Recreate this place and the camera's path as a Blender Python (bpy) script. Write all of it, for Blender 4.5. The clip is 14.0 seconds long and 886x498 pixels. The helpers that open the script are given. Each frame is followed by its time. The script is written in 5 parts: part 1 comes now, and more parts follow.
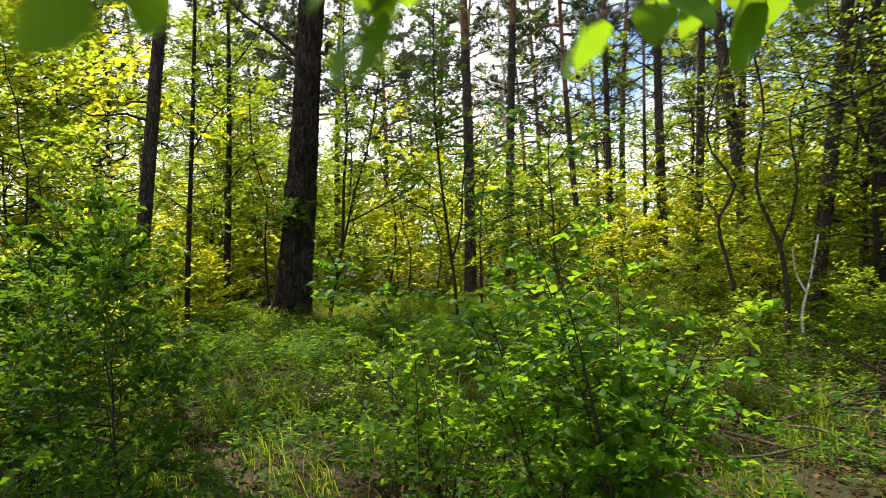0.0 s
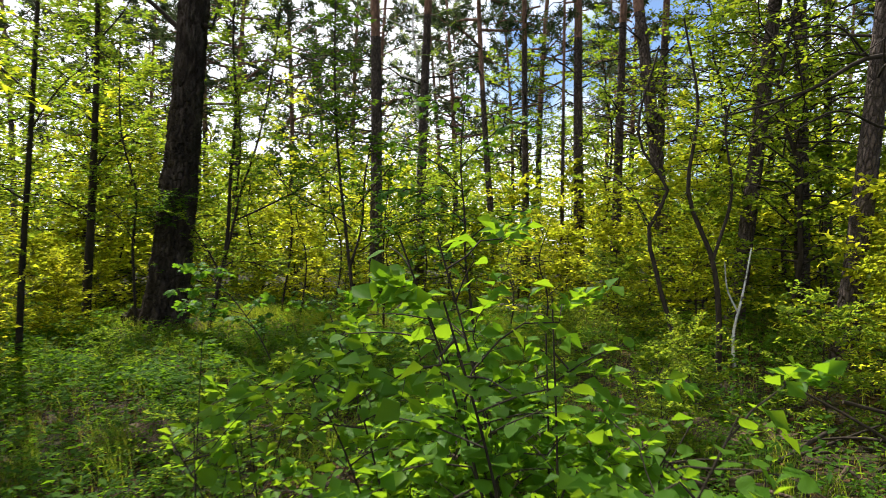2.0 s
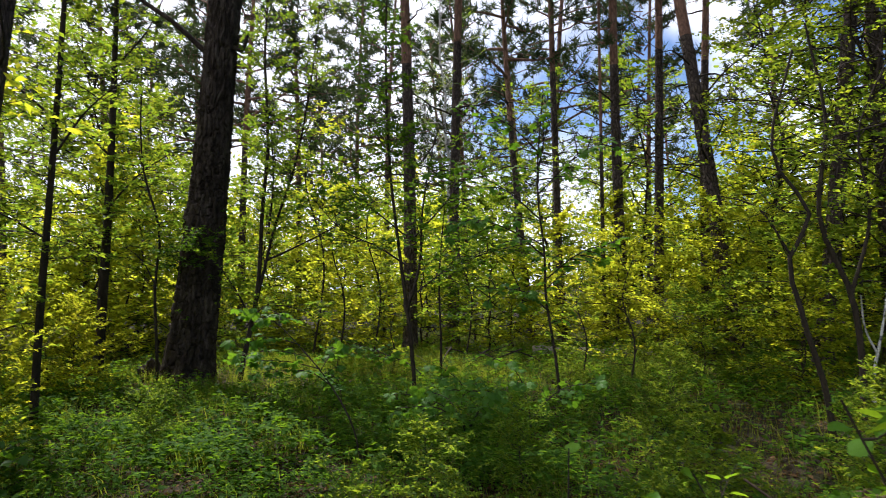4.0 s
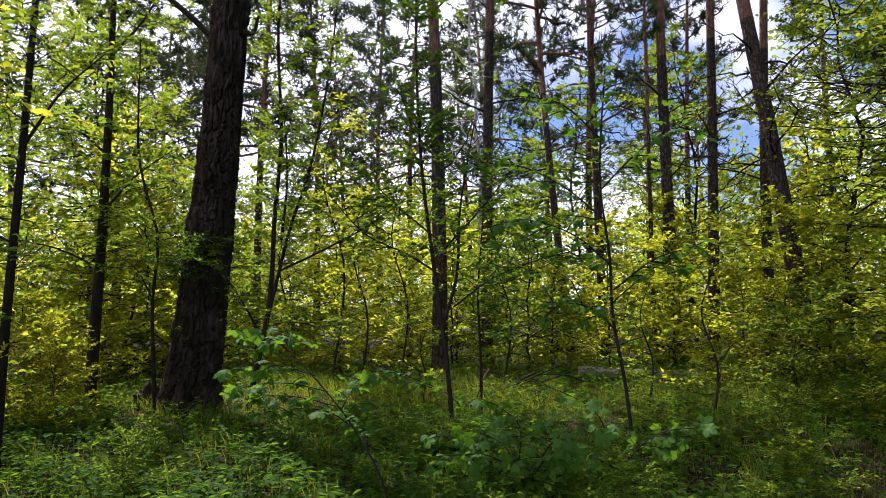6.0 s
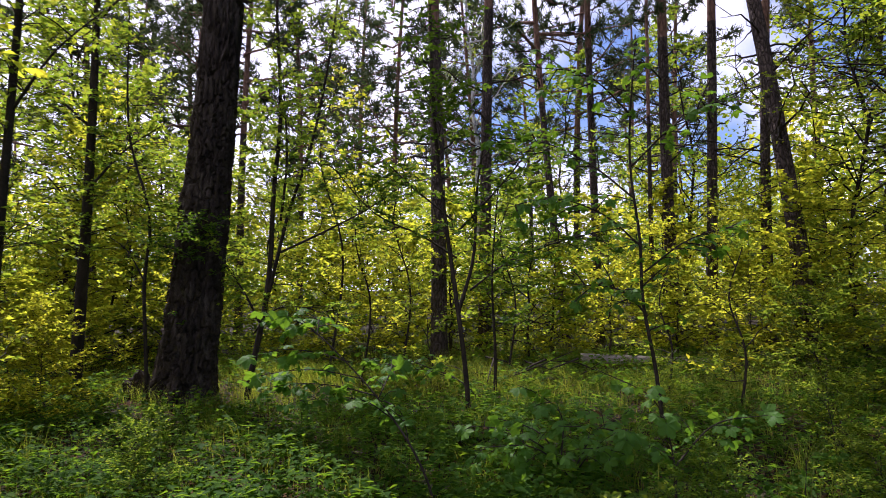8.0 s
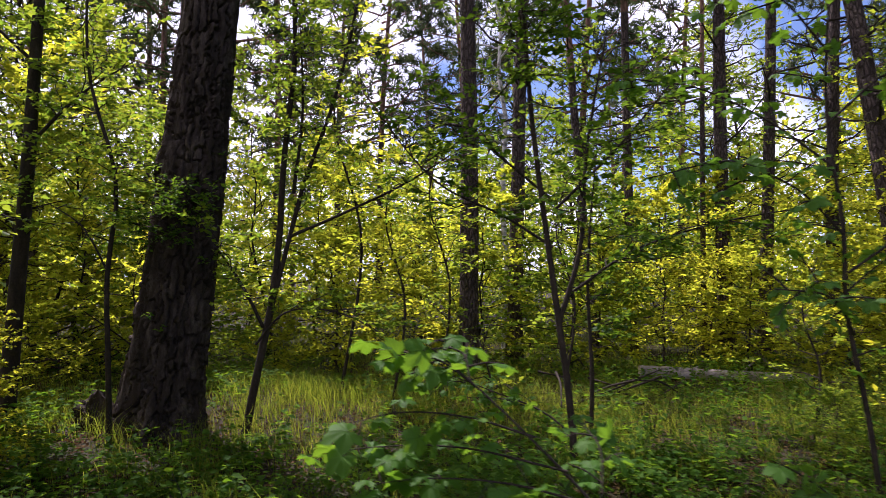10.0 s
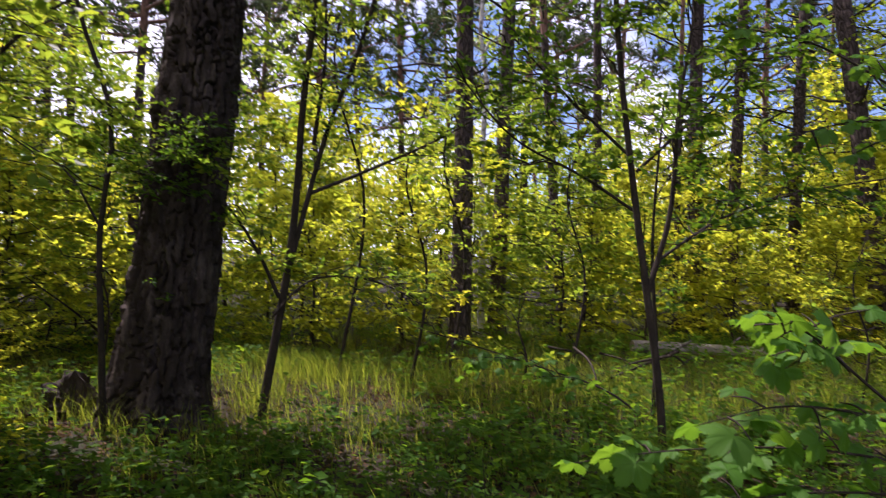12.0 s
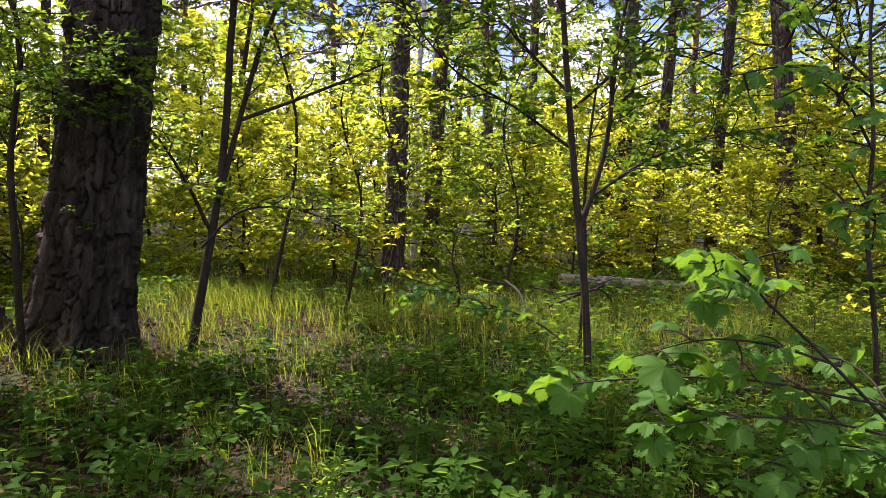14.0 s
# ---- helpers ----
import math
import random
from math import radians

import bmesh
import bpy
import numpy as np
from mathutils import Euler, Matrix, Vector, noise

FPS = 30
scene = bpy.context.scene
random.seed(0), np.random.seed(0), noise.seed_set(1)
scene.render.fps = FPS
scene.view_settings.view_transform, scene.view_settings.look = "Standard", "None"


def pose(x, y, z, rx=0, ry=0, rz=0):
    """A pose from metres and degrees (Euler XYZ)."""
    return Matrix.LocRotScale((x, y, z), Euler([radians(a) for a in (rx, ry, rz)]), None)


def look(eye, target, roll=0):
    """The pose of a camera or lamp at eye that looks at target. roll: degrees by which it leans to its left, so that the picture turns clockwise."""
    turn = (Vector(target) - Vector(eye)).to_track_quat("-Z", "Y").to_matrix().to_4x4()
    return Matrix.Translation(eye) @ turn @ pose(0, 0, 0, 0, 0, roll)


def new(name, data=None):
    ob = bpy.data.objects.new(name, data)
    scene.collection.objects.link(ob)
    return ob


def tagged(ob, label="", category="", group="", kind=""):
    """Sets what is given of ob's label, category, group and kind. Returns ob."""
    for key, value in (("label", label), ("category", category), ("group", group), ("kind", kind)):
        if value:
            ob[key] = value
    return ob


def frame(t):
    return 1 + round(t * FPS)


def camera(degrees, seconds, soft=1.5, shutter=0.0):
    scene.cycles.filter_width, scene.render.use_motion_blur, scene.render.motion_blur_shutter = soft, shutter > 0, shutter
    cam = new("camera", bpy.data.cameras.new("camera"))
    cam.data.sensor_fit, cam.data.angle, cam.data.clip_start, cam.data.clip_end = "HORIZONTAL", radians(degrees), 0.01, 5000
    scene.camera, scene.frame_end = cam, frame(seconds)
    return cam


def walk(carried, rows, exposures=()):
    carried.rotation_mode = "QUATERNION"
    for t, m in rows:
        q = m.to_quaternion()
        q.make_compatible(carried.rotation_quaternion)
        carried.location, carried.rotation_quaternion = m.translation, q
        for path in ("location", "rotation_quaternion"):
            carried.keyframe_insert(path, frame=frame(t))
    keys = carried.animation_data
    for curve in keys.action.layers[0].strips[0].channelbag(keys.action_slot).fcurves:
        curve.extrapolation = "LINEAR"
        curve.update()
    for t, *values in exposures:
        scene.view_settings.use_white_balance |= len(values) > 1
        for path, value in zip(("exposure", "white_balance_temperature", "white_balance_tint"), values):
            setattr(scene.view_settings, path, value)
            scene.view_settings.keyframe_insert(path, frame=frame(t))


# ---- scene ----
# ---- camera and walk ----
cam = camera(67.0, 14.0, soft=0.8, shutter=0.4)
# seconds, eye x, y, z, yaw (to the left of +y), pitch, roll
PATH = [
    (0, 3.140, 1.531, 1.517, 15.33, -0.50, -1.56),
    (0.5, 3.246, 1.903, 1.518, 19.07, -0.89, -1.91),
    (1, 3.243, 2.097, 1.510, 19.85, -0.78, -1.59),
    (1.5, 3.199, 2.472, 1.507, 13.43, -0.60, -0.76),
    (2, 3.058, 2.830, 1.515, 8.11, -0.15, -0.12),
    (2.5, 2.911, 3.069, 1.501, 4.31, 0.65, 0.10),
    (3, 2.510, 3.189, 1.472, 0.33, 1.14, -0.31),
    (3.5, 2.060, 3.452, 1.481, 3.09, 1.97, -0.86),
    (4, 1.810, 3.710, 1.504, 6.62, 3.30, -1.09),
    (4.2, 1.813, 3.742, 1.508, 7.52, 3.74, -1.22),
    (5.2, 1.680, 4.440, 1.512, 8.10, 4.30, -1.20),
    (6.3, 1.336, 5.052, 1.516, 8.41, 4.53, -1.19),
    (6.5, 1.303, 5.034, 1.515, 9.14, 4.51, -1.10),
    (7, 1.124, 4.974, 1.507, 9.90, 4.46, -1.01),
    (7.5, 0.946, 5.040, 1.468, 8.15, 4.24, -0.68),
    (7.7, 0.937, 5.126, 1.468, 7.14, 3.91, -0.83),
    (9.8, -0.217, 7.037, 1.517, 2.27, 2.62, -0.12),
    (10, -0.377, 7.230, 1.541, 2.08, 2.72, -0.04),
    (10.5, -0.919, 7.472, 1.527, 1.02, 3.08, 0.38),
    (11, -1.259, 7.642, 1.515, 0.28, 3.18, 0.61),
    (11.5, -1.461, 7.858, 1.480, -1.42, 3.03, 0.76),
    (12, -1.636, 7.914, 1.466, -6.72, 0.59, 1.03),
    (12.5, -1.632, 7.938, 1.467, -9.71, -2.50, 1.13),
    (13, -1.624, 7.952, 1.470, -11.72, -4.10, 1.62),
    (13.5, -1.639, 7.951, 1.470, -12.65, -4.73, 1.88),
    (14, -1.673, 7.932, 1.473, -12.77, -5.05, 2.22),
]


def gaze(x, y, z, yaw, pitch, roll):
    a, p = radians(yaw), radians(pitch)
    return look((x, y, z), (x - math.sin(a) * math.cos(p), y + math.cos(a) * math.cos(p), z + math.sin(p)), roll)


walk(cam, [(r[0], gaze(*r[1:])) for r in PATH],
     [(0, 1.14, 6450, 12), (1.5, 1.02, 6350, 12), (3, 0.78, 6050, 14), (4.2, 0.68, 5950, 18), (7, 0.6, 5750, 32), (10, 0.74, 5800, 38), (11.5, 0.84, 5850, 38), (12.5, 1.0, 5900, 38), (14, 1.42, 5900, 40)])

# ---- sky and sun ----
SUN_YAW, SUN_ELEV = 37.0, 57.0          # ahead and to the left
world = bpy.data.worlds.new("world")
scene.world = world
world.use_nodes = True
wn = world.node_tree.nodes
wl = world.node_tree.links
sky = wn.new("ShaderNodeTexSky")
sky.sky_type = "NISHITA"
sky.sun_disc = False
sky.sun_elevation = radians(SUN_ELEV)
sky.sun_rotation = radians(-SUN_YAW)
sky.air_density, sky.dust_density, sky.ozone_density = 1.0, 0.4, 4.0
# broken white cloud
tc = wn.new("ShaderNodeTexCoord")
cloud = wn.new("ShaderNodeTexNoise")
cloud.inputs["Scale"].default_value = 2.6
cloud.inputs["Detail"].default_value = 7
cramp = wn.new("ShaderNodeValToRGB")
cramp.color_ramp.elements[0].position, cramp.color_ramp.elements[1].position = 0.38, 0.50
cmix = wn.new("ShaderNodeMix")
cmix.data_type = "RGBA"
cmix.inputs[7].default_value = (12.0, 12.2, 12.5, 1)
wl.new(tc.outputs["Generated"], cloud.inputs["Vector"])
side = wn.new("ShaderNodeSeparateXYZ")
drift = wn.new("ShaderNodeMath")          # more cloud ahead and to the left, clearer to the right
drift.operation = "MULTIPLY_ADD"
drift.inputs[1].default_value = -0.34
wl.new(tc.outputs["Generated"], side.inputs[0])
wl.new(side.outputs["X"], drift.inputs[0])
wl.new(cloud.outputs["Fac"], drift.inputs[2])
wl.new(drift.outputs[0], cramp.inputs["Fac"])
wl.new(cramp.outputs["Color"], cmix.inputs[0])
wl.new(sky.outputs["Color"], cmix.inputs[6])
wl.new(cmix.outputs[2], wn["Background"].inputs["Color"])
wn["Background"].inputs["Strength"].default_value = 0.08

sun_data = bpy.data.lights.new("sun", "SUN")
sun_data.energy, sun_data.angle, sun_data.color = 5.0, radians(0.53), (1.0, 0.93, 0.80)
sun = new("sun", sun_data)
sa, se = radians(SUN_YAW), radians(SUN_ELEV)
sun.matrix_world = look((-math.sin(sa) * math.cos(se) * 60, math.cos(sa) * math.cos(se) * 60, math.sin(se) * 60), (0, 0, 0))


# ---- materials ----
def material(name):
    m = bpy.data.materials.new(name)
    m.use_nodes = True
    m.node_tree.nodes.clear()
    return m, m.node_tree.nodes, m.node_tree.links


def ramp(nodes, stops):
    r = nodes.new("ShaderNodeValToRGB")
    e = r.color_ramp.elements
    e[0].position, e[0].color = stops[0][0], (*stops[0][1], 1)
    e[1].position, e[1].color = stops[-1][0], (*stops[-1][1], 1)
    for p, c in stops[1:-1]:
        x = e.new(p)
        x.color = (*c, 1)
    return r


def leaf_material(name, dark, mid, light, through_dark, through_light, mix=0.5, rough=0.42, gloss=0.04):
    """Thin leaf: a matt face with a slight gloss, and light that comes through."""
    m, n, k = material(name)
    out = n.new("ShaderNodeOutputMaterial")
    geo = n.new("ShaderNodeNewGeometry")
    info = n.new("ShaderNodeObjectInfo")
    add = n.new("ShaderNodeMath")
    add.operation = "MULTIPLY_ADD"
    add.inputs[1].default_value = 0.72
    k.new(geo.outputs["Random Per Island"], add.inputs[0])
    sc = n.new("ShaderNodeMath")
    sc.operation = "MULTIPLY"
    sc.inputs[1].default_value = 0.28
    k.new(info.outputs["Random"], sc.inputs[0])
    k.new(sc.outputs[0], add.inputs[2])
    face = ramp(n, [(0.0, dark), (0.55, mid), (1.0, light)])
    thru = ramp(n, [(0.0, through_dark), (1.0, through_light)])
    k.new(add.outputs[0], face.inputs["Fac"])
    k.new(add.outputs[0], thru.inputs["Fac"])
    vein = n.new("ShaderNodeTexNoise")
    vein.inputs["Scale"].default_value = 60.0
    vein.inputs["Detail"].default_value = 3
    bump = n.new("ShaderNodeBump")
    bump.inputs["Strength"].default_value = 0.25
    bump.inputs["Distance"].default_value = 0.004
    k.new(vein.outputs["Fac"], bump.inputs["Height"])
    p = n.new("ShaderNodeBsdfPrincipled")
    p.inputs["Roughness"].default_value = rough
    p.inputs["Specular IOR Level"].default_value = gloss
    k.new(face.outputs[0], p.inputs["Base Color"])
    k.new(bump.outputs[0], p.inputs["Normal"])
    tr = n.new("ShaderNodeBsdfTranslucent")
    k.new(thru.outputs[0], tr.inputs["Color"])
    mx = n.new("ShaderNodeMixShader")
    mx.inputs[0].default_value = mix
    k.new(p.outputs[0], mx.inputs[1])
    k.new(tr.outputs[0], mx.inputs[2])
    k.new(mx.outputs[0], out.inputs["Surface"])
    return m


def rough_material(name, stops, scale=(6, 6, 6), detail=8, rough=0.9, bump=0.5, dist=0.01, fine=60.0, plates=0.0, plate_scale=(14, 14, 4)):
    """Matt surface with broad stains, fine grain, and furrowed plates where asked."""
    m, n, k = material(name)
    out = n.new("ShaderNodeOutputMaterial")
    p = n.new("ShaderNodeBsdfPrincipled")
    p.inputs["Roughness"].default_value = rough
    p.inputs["Specular IOR Level"].default_value = 0.2
    co = n.new("ShaderNodeTexCoord")
    mp = n.new("ShaderNodeMapping")
    mp.inputs["Scale"].default_value = scale
    k.new(co.outputs["Object"], mp.inputs["Vector"])
    a = n.new("ShaderNodeTexNoise")
    a.inputs["Scale"].default_value = 1.0
    a.inputs["Detail"].default_value = detail
    a.inputs["Roughness"].default_value = 0.65
    k.new(mp.outputs[0], a.inputs["Vector"])
    r = ramp(n, stops)
    k.new(a.outputs["Fac"], r.inputs["Fac"])
    b = n.new("ShaderNodeTexNoise")
    b.inputs["Scale"].default_value = fine
    b.inputs["Detail"].default_value = 6
    k.new(co.outputs["Object"], b.inputs["Vector"])
    grain = n.new("ShaderNodeMix")
    grain.data_type, grain.blend_type = "RGBA", "OVERLAY"
    grain.inputs[0].default_value = 0.55
    k.new(r.outputs[0], grain.inputs[6])
    k.new(b.outputs["Fac"], grain.inputs[7])
    height, colour = b.outputs["Fac"], grain.outputs[2]
    if plates:
        pm = n.new("ShaderNodeMapping")
        pm.inputs["Scale"].default_value = plate_scale
        k.new(co.outputs["Object"], pm.inputs["Vector"])
        v = n.new("ShaderNodeTexVoronoi")
        v.feature = "DISTANCE_TO_EDGE"
        v.inputs["Scale"].default_value = 1.0
        k.new(pm.outputs[0], v.inputs["Vector"])
        vr = n.new("ShaderNodeMapRange")
        vr.inputs[2].default_value = 0.22
        k.new(v.outputs["Distance"], vr.inputs[0])
        furrow = n.new("ShaderNodeMix")
        furrow.data_type, furrow.blend_type = "RGBA", "MULTIPLY"
        furrow.inputs[0].default_value = plates
        k.new(colour, furrow.inputs[6])
        k.new(vr.outputs[0], furrow.inputs[7])
        colour = furrow.outputs[2]
        hh = n.new("ShaderNodeMath")
        hh.operation = "MULTIPLY_ADD"
        hh.inputs[1].default_value = 2.0
        k.new(vr.outputs[0], hh.inputs[0])
        k.new(b.outputs["Fac"], hh.inputs[2])
        height = hh.outputs[0]
    bp = n.new("ShaderNodeBump")
    bp.inputs["Strength"].default_value = bump
    bp.inputs["Distance"].default_value = dist
    k.new(height, bp.inputs["Height"])
    k.new(colour, p.inputs["Base Color"])
    k.new(bp.outputs[0], p.inputs["Normal"])
    k.new(p.outputs[0], out.inputs["Surface"])
    return m


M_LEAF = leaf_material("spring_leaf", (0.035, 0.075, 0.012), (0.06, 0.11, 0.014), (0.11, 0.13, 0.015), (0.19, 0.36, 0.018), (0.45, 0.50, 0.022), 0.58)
# young yellow leaf, its colour raised to stand for sunlight as well
M_LEAF_YELLOW = leaf_material("young_leaf_sun_tone", (0.06, 0.10, 0.012), (0.09, 0.12, 0.012), (0.13, 0.13, 0.014), (0.44, 0.57, 0.018), (0.84, 0.77, 0.03), 0.68)
# deep green, darkened further so the colour carries the bushes' shade
M_LEAF_DEEP = leaf_material("deep_leaf_shade_tone", (0.014, 0.045, 0.006), (0.022, 0.066, 0.008), (0.036, 0.09, 0.01), (0.085, 0.21, 0.008), (0.21, 0.33, 0.012), 0.45)
M_LEAF_BROAD = leaf_material("broad_leaf", (0.04, 0.105, 0.01), (0.058, 0.135, 0.012), (0.085, 0.155, 0.014), (0.20, 0.42, 0.010), (0.38, 0.55, 0.014), 0.45, 0.45)
M_LEAF_MAPLE = leaf_material("maple_leaf", (0.035, 0.10, 0.014), (0.055, 0.135, 0.018), (0.085, 0.165, 0.024), (0.10, 0.30, 0.012), (0.26, 0.44, 0.016), 0.42, 0.45, 0.08)
M_HERB = leaf_material("herb_leaf", (0.018, 0.05, 0.006), (0.034, 0.09, 0.009), (0.07, 0.14, 0.016), (0.10, 0.26, 0.006), (0.28, 0.44, 0.01), 0.45, 0.6)
M_GRASS = leaf_material("grass_blade", (0.05, 0.09, 0.015), (0.08, 0.12, 0.02), (0.12, 0.12, 0.04), (0.19, 0.32, 0.012), (0.40, 0.42, 0.03), 0.5)
M_NEEDLE = leaf_material("pine_needle", (0.03, 0.05, 0.02), (0.045, 0.07, 0.03), (0.07, 0.09, 0.035), (0.06, 0.10, 0.03), (0.14, 0.17, 0.05), 0.3)
M_LITTER = leaf_material("dead_leaf", (0.04, 0.023, 0.010), (0.09, 0.054, 0.024), (0.19, 0.12, 0.055), (0.08, 0.04, 0.012), (0.18, 0.11, 0.035), 0.2, 0.8)
M_BARK_OLD = rough_material("old_pine_bark", [(0.25, (0.014, 0.0095, 0.0065)), (0.5, (0.036, 0.026, 0.019)), (0.75, (0.115, 0.09, 0.070))], (9, 9, 3.0), bump=1.0, dist=0.012, fine=90)
M_BARK_PINE = rough_material("pine_bark", [(0.25, (0.05, 0.037, 0.030)), (0.55, (0.105, 0.078, 0.062)), (0.8, (0.19, 0.148, 0.12))], (8, 8, 3), bump=0.9, dist=0.02, plates=0.5, plate_scale=(22, 22, 7))
M_BARK_RED = rough_material("upper_pine_bark", [(0.25, (0.13, 0.07, 0.045)), (0.55, (0.24, 0.135, 0.09)), (0.8, (0.36, 0.24, 0.18))], (7, 7, 3), bump=0.6, dist=0.01, plates=0.4)
M_BARK_THIN = rough_material("sapling_bark", [(0.3, (0.016, 0.012, 0.008)), (0.6, (0.036, 0.027, 0.018)), (0.8, (0.08, 0.064, 0.045))], (18, 18, 6), bump=0.4, dist=0.004)
M_BIRCH = rough_material("birch_bark", [(0.35, (0.08, 0.075, 0.07)), (0.5, (0.5, 0.48, 0.45)), (0.8, (0.72, 0.7, 0.67))], (6, 6, 14), bump=0.3, dist=0.004)
M_DEADWOOD = rough_material("weathered_wood", [(0.3, (0.13, 0.11, 0.088)), (0.55, (0.30, 0.26, 0.215)), (0.8, (0.50, 0.45, 0.39))], (3, 12, 12), bump=0.6, dist=0.006)
M_ENDWOOD = rough_material("cut_wood", [(0.3, (0.32, 0.25, 0.16)), (0.7, (0.55, 0.45, 0.32))], (20, 20, 20), bump=0.3, dist=0.003)
M_SOIL = rough_material("forest_soil", [(0.25, (0.012, 0.008, 0.004)), (0.45, (0.026, 0.017, 0.008)), (0.6, (0.022, 0.024, 0.006)), (0.85, (0.055, 0.033, 0.014))], (0.9, 0.9, 0.9), detail=12, bump=0.9, dist=0.03, fine=22)
M_TWIG = rough_material("dead_twig", [(0.3, (0.04, 0.026, 0.016)), (0.6, (0.10, 0.068, 0.045)), (0.8, (0.20, 0.15, 0.11))], (10, 10, 10), bump=0.4, dist=0.004)
M_EARTH = rough_material("turned_earth", [(0.25, (0.035, 0.022, 0.012)), (0.5, (0.085, 0.056, 0.033)), (0.8, (0.18, 0.125, 0.08))], (5, 5, 5), detail=10, bump=1.0, dist=0.03, fine=40)


# ---- mesh building ----
def unit(v):
    v = np.asarray(v, float)
    return v / np.maximum(np.linalg.norm(v, axis=-1, keepdims=True), 1e-9)


class Geo:
    """Collects vertices, triangles and quads, and makes one mesh of them."""

    def __init__(self):
        self.v, self.f, self.n = [], {3: [], 4: []}, 0

    def add(self, verts, faces):
        faces = np.asarray(faces)
        self.v.append(np.asarray(verts, float).reshape(-1, 3))
        self.f[faces.shape[1]].append(faces + self.n)
        self.n += len(self.v[-1])
        return self

    def mesh(self, name, mat, smooth=True):
        me = bpy.data.meshes.new(name)
        v = np.concatenate(self.v) if self.v else np.zeros((0, 3))
        loops, starts, at = [], [], 0
        for size in (3, 4):
            if self.f[size]:
                f = np.concatenate(self.f[size])
                loops.append(f.ravel())
                starts.append(at + size * np.arange(len(f)))
                at += f.size
        loops, starts = np.concatenate(loops).astype(np.int32), np.concatenate(starts).astype(np.int32)
        me.vertices.add(len(v))
        me.vertices.foreach_set("co", v.astype(np.float32).ravel())
        me.loops.add(len(loops))
        me.loops.foreach_set("vertex_index", loops)
        me.polygons.add(len(starts))
        me.polygons.foreach_set("loop_start", starts)
        me.update(calc_edges=True)
        me.materials.append(mat)
        if smooth:
            me.polygons.foreach_set("use_smooth", np.ones(len(starts), bool))
        return me


def tube(g, pts, radii, sides=7, cap=True):
    """A tapered round limb along points."""
    pts, radii = np.asarray(pts, float), np.asarray(radii, float)
    n = len(pts)
    t = unit(np.gradient(pts, axis=0))
    ref = np.array([0.31, 0.95, 0.05]) if abs(t[:, 2]).mean() > 0.6 else np.array([0.05, 0.1, 1.0])
    a = unit(np.cross(t, ref))
    b = np.cross(t, a)
    ang = np.linspace(0, 2 * np.pi, sides, endpoint=False)
    ring = pts[:, None] + radii[:, None, None] * (np.cos(ang)[None, :, None] * a[:, None] + np.sin(ang)[None, :, None] * b[:, None])
    i, j = np.meshgrid(np.arange(n - 1), np.arange(sides), indexing="ij")
    k = (j + 1) % sides
    f = np.stack([i * sides + j, i * sides + k, (i + 1) * sides + k, (i + 1) * sides + j], -1).reshape(-1, 4)
    g.add(ring.reshape(-1, 3), f)
    if cap:
        for row, p in ((0, pts[0]), (n - 1, pts[-1])):
            vs = np.vstack([ring[row], p[None]])
            g.add(vs, np.stack([np.arange(sides), (np.arange(sides) + 1) % sides, np.full(sides, sides)], -1))


def curve_points(ctrl, n):
    """A smooth line through control points."""
    c = np.asarray(ctrl, float)
    s = np.r_[0, np.cumsum(np.linalg.norm(np.diff(c, axis=0), axis=1))]
    q = np.linspace(0, s[-1], n)
    d = np.gradient(c, s, axis=0)
    i = np.clip(np.searchsorted(s, q, side="right") - 1, 0, len(c) - 2)
    h = (s[i + 1] - s[i])[:, None]
    u = ((q - s[i])[:, None]) / h
    return ((2 * u**3 - 3 * u**2 + 1) * c[i] + (u**3 - 2 * u**2 + u) * h * d[i] + (3 * u**2 - 2 * u**3) * c[i + 1] + (u**3 - u**2) * h * d[i + 1])


def leaves(g, pos, axis, normal, length, width, fold=0.25, fine=False):
    """Many folded leaves: two halves about a midrib; fine gives them an oval outline and a drooping tip."""
    pos, axis = np.asarray(pos, float), unit(axis)
    side = unit(np.cross(normal, axis))
    nor = np.cross(axis, side)
    L, W = np.broadcast_to(length, len(pos))[:, None], np.broadcast_to(width, len(pos))[:, None]
    n = len(pos)
    if not fine:
        lift = nor * W * fold
        v = np.stack([pos, pos + axis * L * 0.45 + side * W * 0.5 + lift, pos + axis * L, pos + axis * L * 0.45 - side * W * 0.5 + lift], 1)
        f = np.array([[0, 1, 2], [0, 2, 3]])
    else:
        rows = []
        for u, w, dz in ((0, 0, 0), (0.22, 0.42, 0), (0.52, 0.5, -0.02), (0.8, 0.27, -0.09), (1.0, 0, -0.2)):
            mid = pos + axis * L * u + nor * L * dz
            rows.append(mid)
            if w:
                rows.append(mid + side * W * w + nor * W * fold * w * 2)
                rows.append(mid - side * W * w + nor * W * fold * w * 2)
        v = np.stack(rows, 1)  # 0, (1 2 3), (4 5 6), (7 8 9), 10
        f = np.array([[0, 2, 1], [0, 1, 3], [1, 2, 5], [1, 5, 4], [1, 4, 6], [1, 6, 3], [4, 5, 8], [4, 8, 7], [4, 7, 9], [4, 9, 6], [7, 8, 10], [7, 10, 9]])
    k = v.shape[1]
    g.add(v.reshape(-1, 3), (f[None] + k * np.arange(n)[:, None, None]).reshape(-1, 3))


def part(name, mesh, parent, label=""):
    ob = new(name, mesh)
    ob.parent = parent
    if label:
        ob["label"] = label
    return ob


def thing(name, at, label, category, group="", kind=""):
    ob = new(name)
    ob.empty_display_size = 0.1
    ob.location = at
    return tagged(ob, label, category, group, kind)


